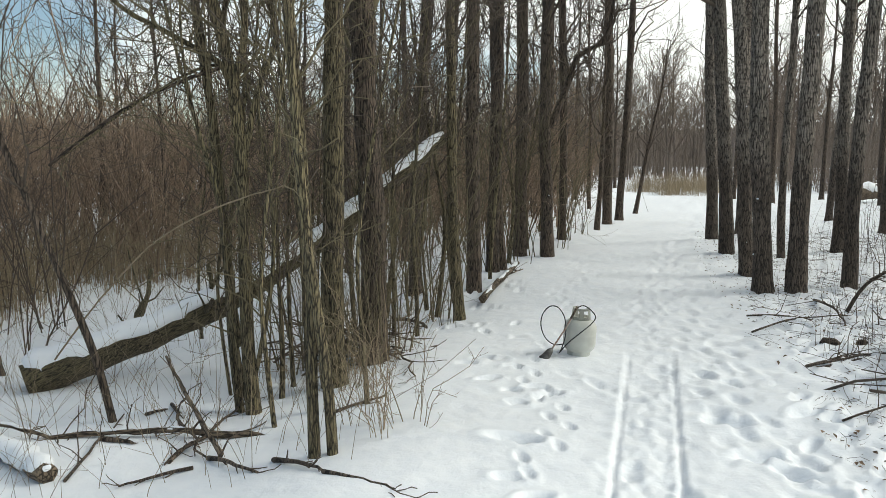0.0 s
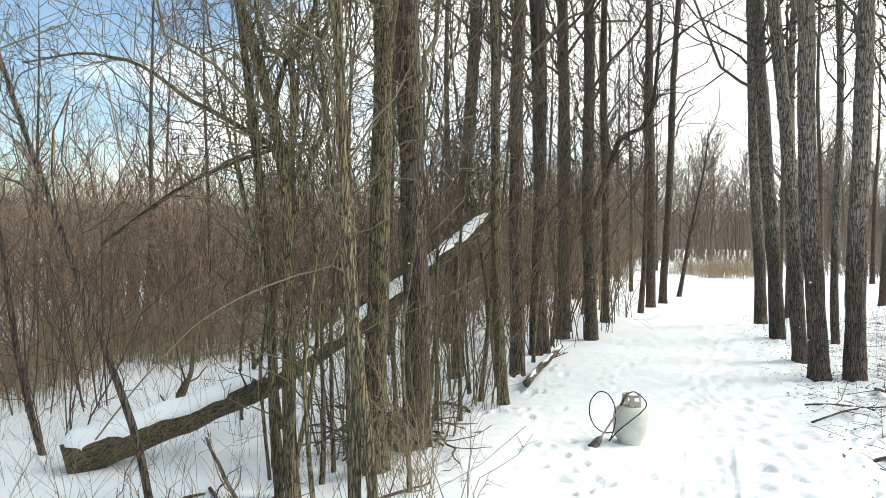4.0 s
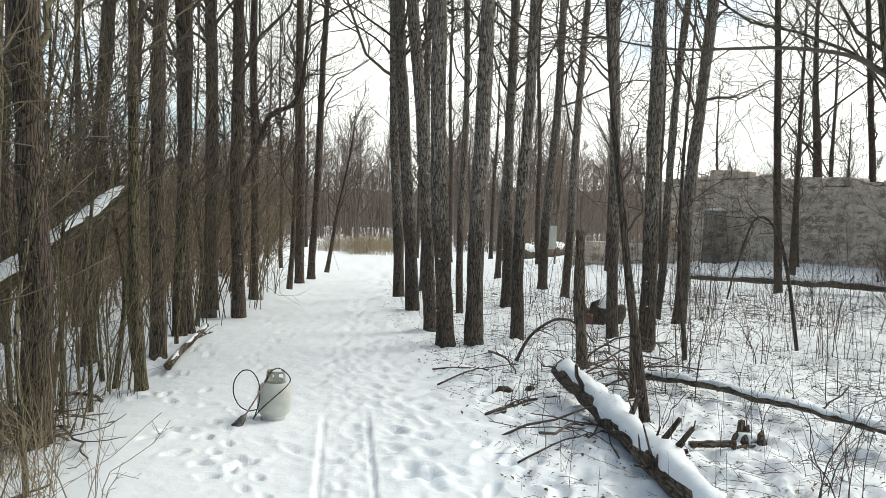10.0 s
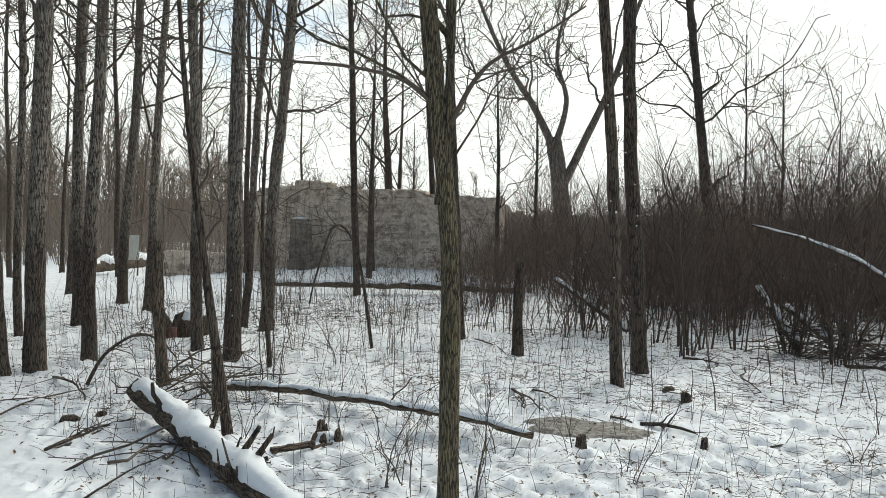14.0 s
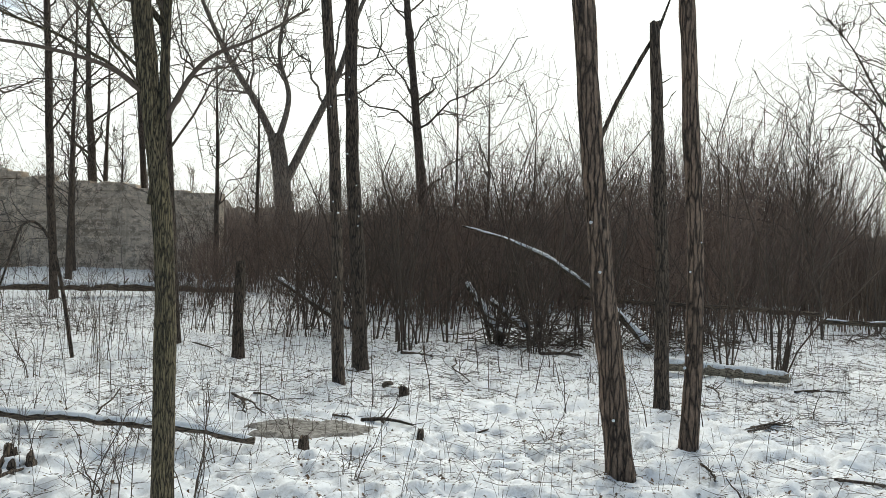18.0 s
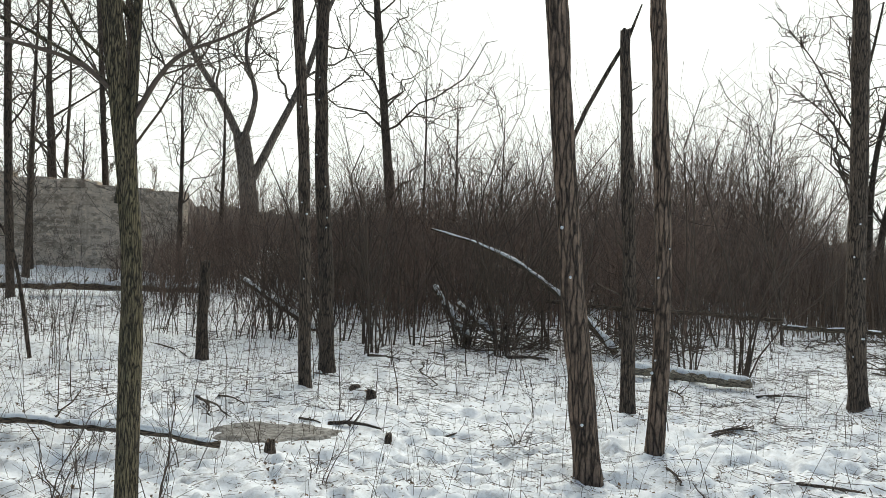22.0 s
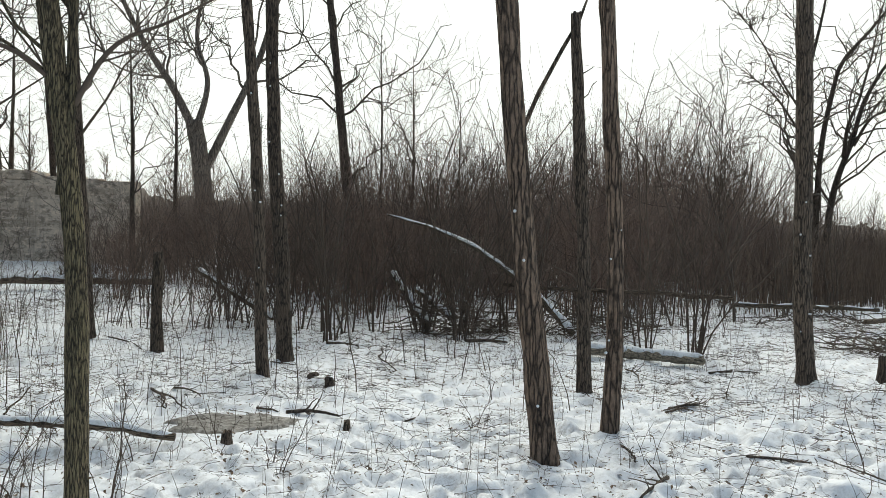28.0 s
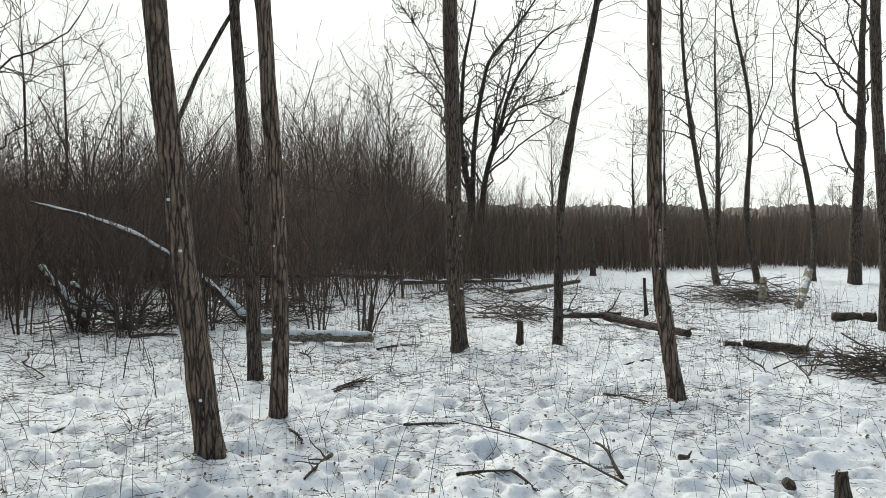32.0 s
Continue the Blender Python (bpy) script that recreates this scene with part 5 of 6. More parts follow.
log((12.05, 0.30, 0.08), (11.41, -1.36, 0.09), 0.085, 0.075, "sawn log with pale bark half buried in snow", BARK_PALE, cap=0.85, wob=0.01)
log((12.9, -4.7, 0.14), (12.7, -5.85, 0.12), 0.05, 0.06, "dark fallen limb on the snow", ROTWOOD, stubs=3, cap=0.6)
log((12.75, -5.6, 0.12), (10.65, -6.05, 0.08), 0.07, 0.06, "dark fallen limb on the snow", ROTWOOD, cap=0.5, stubs=3)
log((9.95, -6.5, 0.06), (9.3, -7.05, 0.06), 0.06, 0.07, "rotten log lying in the snow", ROTWOOD, cap=0.5, stubs=2)
log((12.3, -9.75, 0.07), (11.9, -10.35, 0.08), 0.07, 0.09, "dark lump of rotten log in the snow", ROTWOOD, cap=0.5)
log((13.75, -10.15, 0.10), (14.55, -10.95, 0.72), 0.085, 0.085, "pale sawn log propped on the brush pile", BARK_PALE, cap=0.6, wob=0.01)
log((14.75, -10.0, 0.10), (14.95, -10.15, 0.55), 0.08, 0.07, "pale sawn log propped on the brush pile", BARK_PALE, cap=0.6, wob=0.01)
log((-3.31, 5.14, -0.08), (-1.03, 5.09, -0.05), 0.015, 0.026, "long fallen branch under the shrubs", DEADWOOD, cap=0.6, stubs=12, sag=-0.03, wob=0.16)
log((-3.96, 5.58, -0.15), (-2.40, 4.36, -0.12), 0.05, 0.065, "long low log sunk in snow", DEADWOOD, cap=1.05, rise=0.45, n=34)
log((-2.37, 6.27, 0.10), (-1.43, 4.62, -0.10), 0.011, 0.018, "crooked dead branch stuck in the snow", DEADWOOD, stubs=5)
log((0.43, 9.20, 0.06), (1.10, 12.1, 0.10), 0.045, 0.035, "weathered grey-brown log along the bank", DEADWOOD, cap=0.6, stubs=3)
log((4.14, 4.88, 0.05), (4.50, 4.76, 0.06), 0.028, 0.028, "short piece of dark log", ROTWOOD, cap=0.4)
log((14.3, 28.2, 0.42), (18.6, 30.6, 0.62), 0.22, 0.30, "big fallen trunk with snow on top", DEADWOOD, cap=0.8, stubs=5)
log((12.95, 3.72, 2.1), (13.9, 0.50, 0.02), 0.014, 0.065, "snow-covered tree leaning out of the brush", DEADWOOD, cap=1.0, stubs=12, sag=0.38, n=30, rise=0.6)
log((14.0, 7.9, 1.0), (14.15, 6.3, 0.05), 0.05, 0.07, "snow-covered leaning dead stem", DEADWOOD, cap=0.95, stubs=3)
log((13.95, 3.9, 1.05), (13.75, 3.15, 0.05), 0.05, 0.08, "snow-covered leaning dead stem", DEADWOOD, cap=0.95, stubs=4)
log((14.0, 3.45, 0.75), (13.9, 2.75, 0.25), 0.05, 0.06, "snow-covered leaning dead stem", DEADWOOD, cap=0.95, stubs=3)
log((14.6, 1.9, 0.85), (14.2, -2.2, 0.80), 0.035, 0.04, "thin dead stem lying on the brush", ROTWOOD, stubs=8)
log((16.6, -2.5, 0.45), (17.2, -5.4, 0.40), 0.05, 0.04, "fallen stem with snow along the brush edge", DEADWOOD, cap=0.6, stubs=6)
log((16.6, -5.0, 0.2), (18.6, -7.4, 0.25), 0.05, 0.05, "fallen stem with snow along the brush edge", DEADWOOD, cap=0.6, stubs=7)
log((-3.25, 6.16, 0.10), (-1.07, 4.84, 1.60), 0.007, 0.004, "pale dead stem bent through the shrubs", TWIG_PALE, sag=0.30, stubs=6, wob=0.03)
log((-2.85, 5.45, 1.70), (-1.7, 5.7, 2.40), 0.009, 0.014, "dark bare limb slanting through the shrubs", BARK, sag=0.10, stubs=8, wob=0.03)

arch_gen = np.random.default_rng(8)
for a0, a1, top_z, ar in (((4.75, 8.95), (5.95, 8.75), 0.55, 0.024), ((5.6, 8.7), (6.5, 7.9), 0.38, 0.014), ((9.31, 8.62), (8.2, 8.9), 2.0, 0.03)):
    t = np.linspace(0, 1, 16)
    line = np.stack([a0[0] + (a1[0] - a0[0]) * t, a0[1] + (a1[1] - a0[1]) * t, top_z * np.sin(np.pi * np.minimum(t * 0.9, 1)) ** 0.8], -1)
    line[:, :2] += np.cumsum(arch_gen.normal(0, 0.012, (16, 2)), 0)
    at = Vector((*a0, -0.03))
    ob = thing("bent_stem", "thin dark stem arched over to the snow", "branch", at)
    g = Geo()
    P = (line - np.array([*a0, 0.0]))[None]
    R = (ar * (1 - 0.6 * t))[None]
    g.add(*tubes(P, R, 8))
    part("stem", g.mesh("stem", BARK), ob)
    l0 = shoots(P, R, 12, 0.2, 1, 0.25, 45, 0.1, 5, 0.2, arch_gen, thin=0.4, tip=0.4)
    for i in range(12):
        g = Geo()
        g.add(*tubes(l0[0][i:i + 1], np.maximum(l0[1][i:i + 1], 0.004), 4))
        part("twig", g.mesh("twig", TWIG), ob)

# leaning dead sapling over the clearing
log((4.95, -2.45, 0.01), (4.70, -1.15, 0.62), 0.009, 0.003, "long dry stalk leaning over the snow", TWIG_DARK, stubs=5, sag=0.06, wob=0.02, name="dead_stalk")


def fallen_branch(a, b, r):
    gen = np.random.default_rng(int(abs(a[0] * 991) + abs(b[1] * 613)))
    ob = thing("fallen_branch", "bare fallen branch lying on the snow", "branch", (a[0], a[1], float(surface(*a)) + 0.012), group="fallen branches")
    t = np.linspace(0, 1, 9)
    P = np.zeros((1, 9, 3))
    ln = math.dist(a, b)
    P[0, :, 0], P[0, :, 1] = (b[0] - a[0]) * t, (b[1] - a[1]) * t
    P[0, :, 2] = float(surface(*b) - surface(*a)) * t + 0.05 * ln * np.sin(np.pi * t) * gen.uniform(0.2, 1.0)
    P[0, :, :2] += np.cumsum(gen.normal(0, 0.03 * ln, (9, 2)), 0) * t[:, None]
    R = (r * (1.1 - 0.6 * t))[None]
    g = Geo()
    g.add(*tubes(P, R, 7))
    part("limb", g.mesh("limb", BARK), ob)
    l0 = shoots(P, R, 6, 0.2, 1.0, 0.35, 40, 0.12, 5, 0.2, gen, thin=0.55, tip=0.4)
    for i in range(6):
        g = Geo()
        g.add(*tubes(l0[0][i:i + 1], np.maximum(l0[1][i:i + 1], 0.003), 4))
        part("twig", g.mesh("twig", TWIG), ob)


fallen_branch((4.56, 9.41), (4.20, 7.57), 0.015)
fallen_branch((3.36, 8.47), (4.24, 8.31), 0.01)
fallen_branch((3.03, 6.32), (3.80, 6.88), 0.014)
fallen_branch((7.71, 4.84), (7.22, 4.16), 0.012)
fallen_branch((7.35, 3.13), (7.29, 2.58), 0.022)
fallen_branch((7.38, 3.47), (7.27, 3.14), 0.012)
fallen_branch((7.73, 4.89), (7.21, 4.16), 0.014)
fallen_branch((8.01, 4.78), (7.73, 4.28), 0.012)
fallen_branch((11.62, 4.31), (11.68, 3.76), 0.02)
fallen_branch((8.42, -0.56), (8.82, -1.09), 0.014)
fallen_branch((6.75, -1.13), (6.74, -1.69), 0.014)
fallen_branch((6.91, -0.15), (6.51, -0.35), 0.012)
fallen_branch((6.14, -0.47), (5.66, -0.31), 0.016)
fallen_branch((11.01, -1.37), (11.05, -2.06), 0.014)
fallen_branch((11.22, -0.29), (10.00, -0.61), 0.012)
fallen_branch((5.33, -1.30), (5.33, -1.72), 0.012)
fallen_branch((5.34, -1.71), (5.01, -1.80), 0.012)
fallen_branch((7.60, -3.37), (7.18, -3.69), 0.014)
fallen_branch((9.15, -4.28), (9.39, -4.86), 0.012)
fallen_branch((5.48, -3.09), (5.50, -3.34), 0.03)
fallen_branch((10.00, -6.23), (9.91, -6.44), 0.05)
fallen_branch((8.36, -0.59), (8.72, -1.09), 0.014)
fallen_branch((12.39, 2.22), (12.66, 1.60), 0.03)
fallen_branch((11.49, 3.36), (8.55, 2.17), 0.012)
fallen_branch((4.79, -3.39), (5.12, -3.34), 0.012)
fallen_branch((5.11, -2.45), (5.79, -2.51), 0.014)
fallen_branch((-1.09, 4.52), (-0.73, 4.16), 0.016)
fallen_branch((-0.73, 4.16), (-0.04, 3.82), 0.013)
fallen_branch((-0.85, 5.48), (-0.52, 5.80), 0.012)
fallen_branch((-0.64, 9.05), (-0.23, 8.02), 0.022)
fallen_branch((-1.79, 4.66), (-1.65, 5.22), 0.013)
fallen_branch((-2.21, 5.91), (-1.49, 4.66), 0.014)
fallen_branch((-1.72, 5.1), (-1.6, 6.2), 0.011)
fallen_branch((-1.72, 5.1), (-1.83, 4.62), 0.012)
fallen_branch((-3.3, 4.74), (-2.82, 4.22), 0.014)
fallen_branch((-2.3, 4.35), (-2.48, 5.5), 0.010)
fallen_branch((-1.55, 4.7), (-1.2, 4.35), 0.016)
fallen_branch((-1.6, 4.55), (-1.95, 4.3), 0.012)
fallen_branch((-2.40, 5.07), (-2.13, 4.97), 0.02)
fallen_branch((-2.31, 5.63), (-2.19, 5.75), 0.014)
fallen_branch((3.17, 6.38), (3.69, 6.63), 0.012)
fallen_branch((3.12, 7.71), (4.40, 8.53), 0.01)
fallen_branch((-0.54, 7.44), (-0.20, 6.23), 0.012)
fallen_branch((3.06, 6.37), (4.08, 6.84), 0.012)
fallen_branch((2.73, 5.13), (3.81, 5.66), 0.008)
fallen_branch((4.47, 4.76), (4.97, 4.89), 0.014)
fallen_branch((11.00, 7.74), (10.76, 6.93), 0.012)
fallen_branch((9.77, 4.50), (9.57, 4.00), 0.01)
fallen_branch((7.29, 1.93), (7.70, 1.58), 0.01)
fallen_branch((8.54, -0.66), (8.86, -1.05), 0.01)


# ---- bare patch ----
def bare_patch():
    gen = np.random.default_rng(4)
    a = np.linspace(0, 2 * np.pi, 72, endpoint=False)
    edge = 1 + 0.10 * np.sin(3 * a + 1) + 0.07 * np.sin(7 * a) + gen.normal(0, 0.02, 72)
    rings = np.linspace(0.0, 1.0, 14)[1:]
    ux, uy = np.array([0.30, -0.954]), np.array([0.954, 0.30])
    v = [np.array([[0, 0, 0.0]])]
    for q in rings:
        xy = (np.cos(a) * edge * q * 0.70)[:, None] * ux + (np.sin(a) * edge * q * 0.43)[:, None] * uy
        z = 0.004 + 0.03 * vnoise(xy[:, 0] * 9, xy[:, 1] * 9) + 0.015 * vnoise(xy[:, 0] * 23, xy[:, 1] * 23) - 0.05 * step(0.72, 1.0, np.full(72, q))
        v.append(np.column_stack([xy, z]))
    v = np.concatenate(v)
    f = [[0, 1 + j, 1 + (j + 1) % 72, 1 + (j + 1) % 72] for j in range(72)]
    for i in range(12):
        for j in range(72):
            f.append([1 + i * 72 + j, 1 + (i + 1) * 72 + j, 1 + (i + 1) * 72 + (j + 1) % 72, 1 + i * 72 + (j + 1) % 72])
    ob = new("bare_patch", mesh_of("bare_patch", v, np.array(f), MUD))
    ob.location = (6.80, 3.45, -0.005)
    tagged(ob, "bare patch of grey frozen mud in the snow", "ground patch", kind="structure")


bare_patch()


# ---- ruin ----
def box_into(bm, x0, x1, y0, y1, z0, z1, gen, jit=0.02):
    vs = [bm.verts.new((x + gen.uniform(-jit, jit), y + gen.uniform(-jit, jit), z + gen.uniform(-jit, jit))) for x in (x0, x1) for y in (y0, y1) for z in (z0, z1)]
    for q in ((0, 1, 3, 2), (4, 6, 7, 5), (0, 4, 5, 1), (2, 3, 7, 6), (0, 2, 6, 4), (1, 5, 7, 3)):
        bm.faces.new([vs[i] for i in q])


# buttress: ends at its foot, ends at its top, height
SLAB = (2.96, 4.11, 3.03, 3.80, 2.44)


def ruin():
    """A roofless concrete wall: local x runs along it, from its far end."""
    gen = np.random.default_rng(12)
    p0, p1 = Vector((20.34, 26.0, 0)), Vector((22.56, 14.87, 0))
    ln = (p1 - p0).length
    turn = math.atan2(p1.y - p0.y, p1.x - p0.x)
    wall = new("wall_ruin")
    wall.matrix_basis = Matrix.Translation((p0.x, p0.y, 0)) @ Matrix.Rotation(turn, 4, "Z")
    tagged(wall, "weathered roofless concrete wall with a ragged top", "wall", kind="structure")
    def top_at(x):
        u = x / ln
        return 3.82 - 0.62 * max(0.0, u - 0.35) / 0.65 + (0.16 if 0.22 < u < 0.36 else 0.0) - (0.12 if u < 0.12 else 0.0) + 0.10 * float(vnoise(np.float64(x * 1.3), np.float64(3.3)))

    z = -0.1
    while z < 3.9:
        z1 = z + gen.uniform(0.34, 0.48)
        x = 0.0
        while x < ln - 0.02:
            x1 = min(ln, x + gen.uniform(0.35, 0.8))
            if ln - x1 < 0.3:
                x1 = ln
            top = min(z1, top_at((x + x1) / 2) + gen.uniform(-0.10, 0.05))
            if 0.12 < (x + x1) / 2 < 0.98 and z < 1.75:
                x = x1
                continue
            if top - z > 0.06:
                bm = bmesh.new()
                box_into(bm, 0.0, x1 - x - 0.002, -0.20, 0.20, 0, top - z - 0.002, gen, 0.004 if top == z1 else 0.035)
                bmesh.ops.bevel(bm, geom=bm.edges[:], offset=0.004 if top == z1 else 0.02, segments=1, affect="EDGES")
                bmesh.ops.recalc_face_normals(bm, faces=bm.faces[:])
                blk = part("block", bm_mesh("block", bm, CONCRETE, False), wall)
                blk.location = (x, gen.uniform(-0.010, 0.010), z)
            x = x1
        z = z1
    bm = bmesh.new()
    vs = [bm.verts.new(p) for p in ((SLAB[0], -1.15, 0.0), (SLAB[1], -1.15, 0.0), (SLAB[1], -0.8, 0.0), (SLAB[0], -0.8, 0.0), (SLAB[2], -1.1, SLAB[4]), (SLAB[3], -1.1, SLAB[4] - 0.04), (SLAB[3], -0.85, SLAB[4]), (SLAB[2], -0.85, SLAB[4]))]
    for q in ((0, 1, 5, 4), (1, 2, 6, 5), (2, 3, 7, 6), (3, 0, 4, 7), (4, 5, 6, 7), (3, 2, 1, 0)):
        bm.faces.new([vs[i] for i in q])
    bmesh.ops.bevel(bm, geom=bm.edges[:], offset=0.03, segments=1, affect="EDGES")
    bmesh.ops.recalc_face_normals(bm, faces=bm.faces[:])
    part("buttress", bm_mesh("buttress", bm, CONCRETE_DARK, False), wall, "tapered dark concrete buttress")
    g = Geo()
    xs = np.linspace(SLAB[2], SLAB[3], 7)
    g.add(*lumpy(np.stack([xs, np.full(7, -0.97), np.full(7, SLAB[4] + 0.01)], -1)[None], np.array([[0.02, 0.06, 0.07, 0.05, 0.07, 0.06, 0.02]]), 8, gen, 0.3))
    part("snow_cap", g.mesh("snow_cap", SNOW), wall, "thin snow on the buttress")
    # dark slab added behind the opening; its tone stands in for the shade inside
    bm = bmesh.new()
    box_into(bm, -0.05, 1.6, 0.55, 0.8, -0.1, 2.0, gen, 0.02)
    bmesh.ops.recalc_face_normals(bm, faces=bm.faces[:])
    part("opening_shade", bm_mesh("opening_shade", bm, CONCRETE_DARK, False), wall, "dark slab added behind the opening for its shade")
    bm = bmesh.new()
    box_into(bm, 0, 0.4, 0.2, 5.0, 0, 3.4, gen, 0.05)
    bmesh.ops.recalc_face_normals(bm, faces=bm.faces[:])
    part("return_wall", bm_mesh("return_wall", bm, CONCRETE, False), wall)
    bm = bmesh.new()
    for i in range(8):
        box_into(bm, i * 0.52, i * 0.52 + 0.51, -0.15, 0.15, -0.2, 0.95 + gen.uniform(-0.06, 0.06), gen, 0.015)
    bmesh.ops.recalc_face_normals(bm, faces=bm.faces[:])
    low = new("wall_low", bm_mesh("wall_low", bm, CONCRETE, False))
    low.matrix_basis = Matrix.Translation((15.9, 25.9, 0.15)) @ Matrix.Rotation(radians(-27), 4, "Z")
    tagged(low, "low broken concrete foundation wall", "wall", kind="structure")


ruin()
board = thing("board", "white board standing in the snow by the foundation", "board", (15.9, 27.3, 0.2))
bm = bmesh.new()
box_into(bm, -0.31, 0.31, -0.02, 0.02, 0.55, 1.5, np.random.default_rng(2), 0.005)
bmesh.ops.recalc_face_normals(bm, faces=bm.faces[:])
part("panel", bm_mesh("panel", bm, STEEL_WHITE, False), board)
for sx in (-0.27, 0.27):
    g = Geo()
    g.add(*tubes(np.array([[[sx, 0.03, -0.3], [sx, 0.03, 1.4]]]), np.full((1, 2), 0.03), 8))
    part("post", g.mesh("post", DEADWOOD), board)
board.rotation_euler = (0, 0, radians(-31))

# charred heap with a red can
heap_ob = thing("charred_stump", "charred rotten stump with snow on top", "stump", (7.87, 11.75, 0.0))
g = Geo()
hg = np.random.default_rng(6)
for (hx, hy, hr, hh, hl) in ((0, 0, 0.20, 0.42, 0.1), (-0.22, 0.1, 0.12, 0.50, -0.2), (0.28, -0.05, 0.16, 0.30, 0.25)):
    P = np.array([[[hx, hy, -0.05], [hx + hl * 0.3, hy, hh * 0.4], [hx + hl * 0.7, hy, hh * 0.8], [hx + hl, hy, hh]]])
    g.add(*lumpy(P, hr * np.array([[1.2, 1.0, 0.8, 0.35]]), 14, hg, 0.3))
part("wood", g.mesh("wood", ROTWOOD), heap_ob)
g = Geo()
g.add(*lumpy(np.array([[[-0.05, -0.1, 0.30], [0.05, -0.12, 0.38], [0.18, -0.1, 0.33]]]), np.array([[0.05, 0.12, 0.06]]), 10, hg, 0.2))
part("snow_cap", g.mesh("snow_cap", SNOW), heap_ob)
can = thing("can", "small faded red can beside the charred stump", "can", (7.55, 11.55, 0.0))
g = Geo()
g.add(*tubes(np.array([[[0, 0, 0], [0, 0, 0.01], [0, 0, 0.2], [0, 0, 0.21]]]), np.array([[0.07, 0.075, 0.075, 0.06]]), 20))
part("body", g.mesh("body", RED_PAINT), can)

# lumps of wood on the trail's edge
for lx, ly, lr in ((3.61, 7.09, 0.07), (4.74, -3.51, 0.05), (3.95, 7.15, 0.04), (8.9, 3.45, 0.07)):
    ob = thing("wood_chunk", "dark chunk of rotten wood on the snow", "wood chunk", (lx, ly, 0.02))
    g = Geo()
    g.add(*lumpy(np.array([[[-lr * 1.3, 0, 0], [-lr * 0.6, 0.01, lr * 0.3], [lr * 0.5, 0, lr * 0.35], [lr * 1.3, 0, 0.01]]]), lr * np.array([[0.3, 0.75, 0.7, 0.25]]), 12, hg, 0.35))
    part("wood", g.mesh("wood", ROTWOOD), ob)


# ---- gas cylinder and torch ----
def lathe(profile, k=40):
    prof = np.array(profile, float)
    a = np.arange(k) * 2 * np.pi / k
    v = np.stack([prof[:, 0][:, None] * np.cos(a), prof[:, 0][:, None] * np.sin(a), np.repeat(prof[:, 1][:, None], k, 1)], -1).reshape(-1, 3)
    n = len(prof)
    i, j = np.arange(n - 1)[:, None], np.arange(k)[None, :]
    f = np.stack([i * k + j, i * k + (j + 1) % k, (i + 1) * k + (j + 1) % k, (i + 1) * k + j], -1).reshape(-1, 4)
    return v, f


def gas_cylinder(x, y):
    z = -0.045
    ob = thing("gas_cylinder", "worn white steel gas cylinder standing on the trail", "gas cylinder", (x, y, z))
    g = Geo()
    g.add(*lathe([(0.001, 0.035), (0.08, 0.035), (0.115, 0.045), (0.140, 0.075), (0.152, 0.115), (0.152, 0.195), (0.1535, 0.20), (0.152, 0.205), (0.154, 0.255), (0.150, 0.285), (0.136, 0.315), (0.112, 0.336), (0.08, 0.349), (0.03, 0.357), (0.001, 0.358)]))
    part("body", g.mesh("body", STEEL_WHITE), ob)
    g = Geo()
    g.add(*lathe([(0.100, 0.06), (0.100, 0.003), (0.097, 0.0), (0.103, 0.0), (0.106, 0.004), (0.106, 0.06)]))
    part("foot_ring", g.mesh("foot_ring", STEEL_WHITE), ob)
    k = 48
    bm = bmesh.new()
    rows = [0.345, 0.372, 0.405, 0.432, 0.452]
    ring = [[None] * (k + 1) for _ in rows]
    for i, zz in enumerate(rows):
        for j in range(k):
            a = 2 * math.pi * j / k
            rr = 0.092 - 0.010 * (zz - 0.345) / 0.1
            ring[i][j] = bm.verts.new((rr * math.cos(a), rr * math.sin(a), zz))
    front = math.atan2(-0.985, -0.17)
    for i in range(len(rows) - 1):
        for j in range(k):
            a = 2 * math.pi * (j + 0.5) / k
            da = abs((a - front + math.pi) % (2 * math.pi) - math.pi)
            hole = any(abs((a - front - c + math.pi) % (2 * math.pi) - math.pi) < 0.30 for c in (-0.55, 0.55, 2.2, -2.2)) and i in (1, 2)
            gap = abs((a - front - 3.0 + math.pi) % (2 * math.pi) - math.pi) < 0.45
            if hole or (gap and i > 0):
                continue
            bm.faces.new((ring[i][j], ring[i][(j + 1) % k], ring[i + 1][(j + 1) % k], ring[i + 1][j]))
    bmesh.ops.solidify(bm, geom=bm.faces[:], thickness=0.004)
    part("collar", bm_mesh("collar", bm, STEEL_WHITE), ob, "white steel collar with hand holes")
    g = Geo()
    g.add(*lathe([(0.001, 0.35), (0.022, 0.35), (0.022, 0.375), (0.014, 0.38), (0.014, 0.41), (0.024, 0.412), (0.024, 0.428), (0.001, 0.43)], 20))
    part("valve", g.mesh("valve", BRASS), ob, "worn brass valve")
    ob.scale = (0.98, 0.98, 0.98)
    ob.rotation_euler = (0, radians(2.5), 0)
    return ob


TX, TY = 1.21, 6.95
gas_cylinder(TX, TY)
U, W = np.array([0.985, -0.172, 0]), np.array([-0.172, -0.985, 0])


def by_tank(u, w, z):
    return u * U + w * W + np.array([0, 0, z * 0.99])


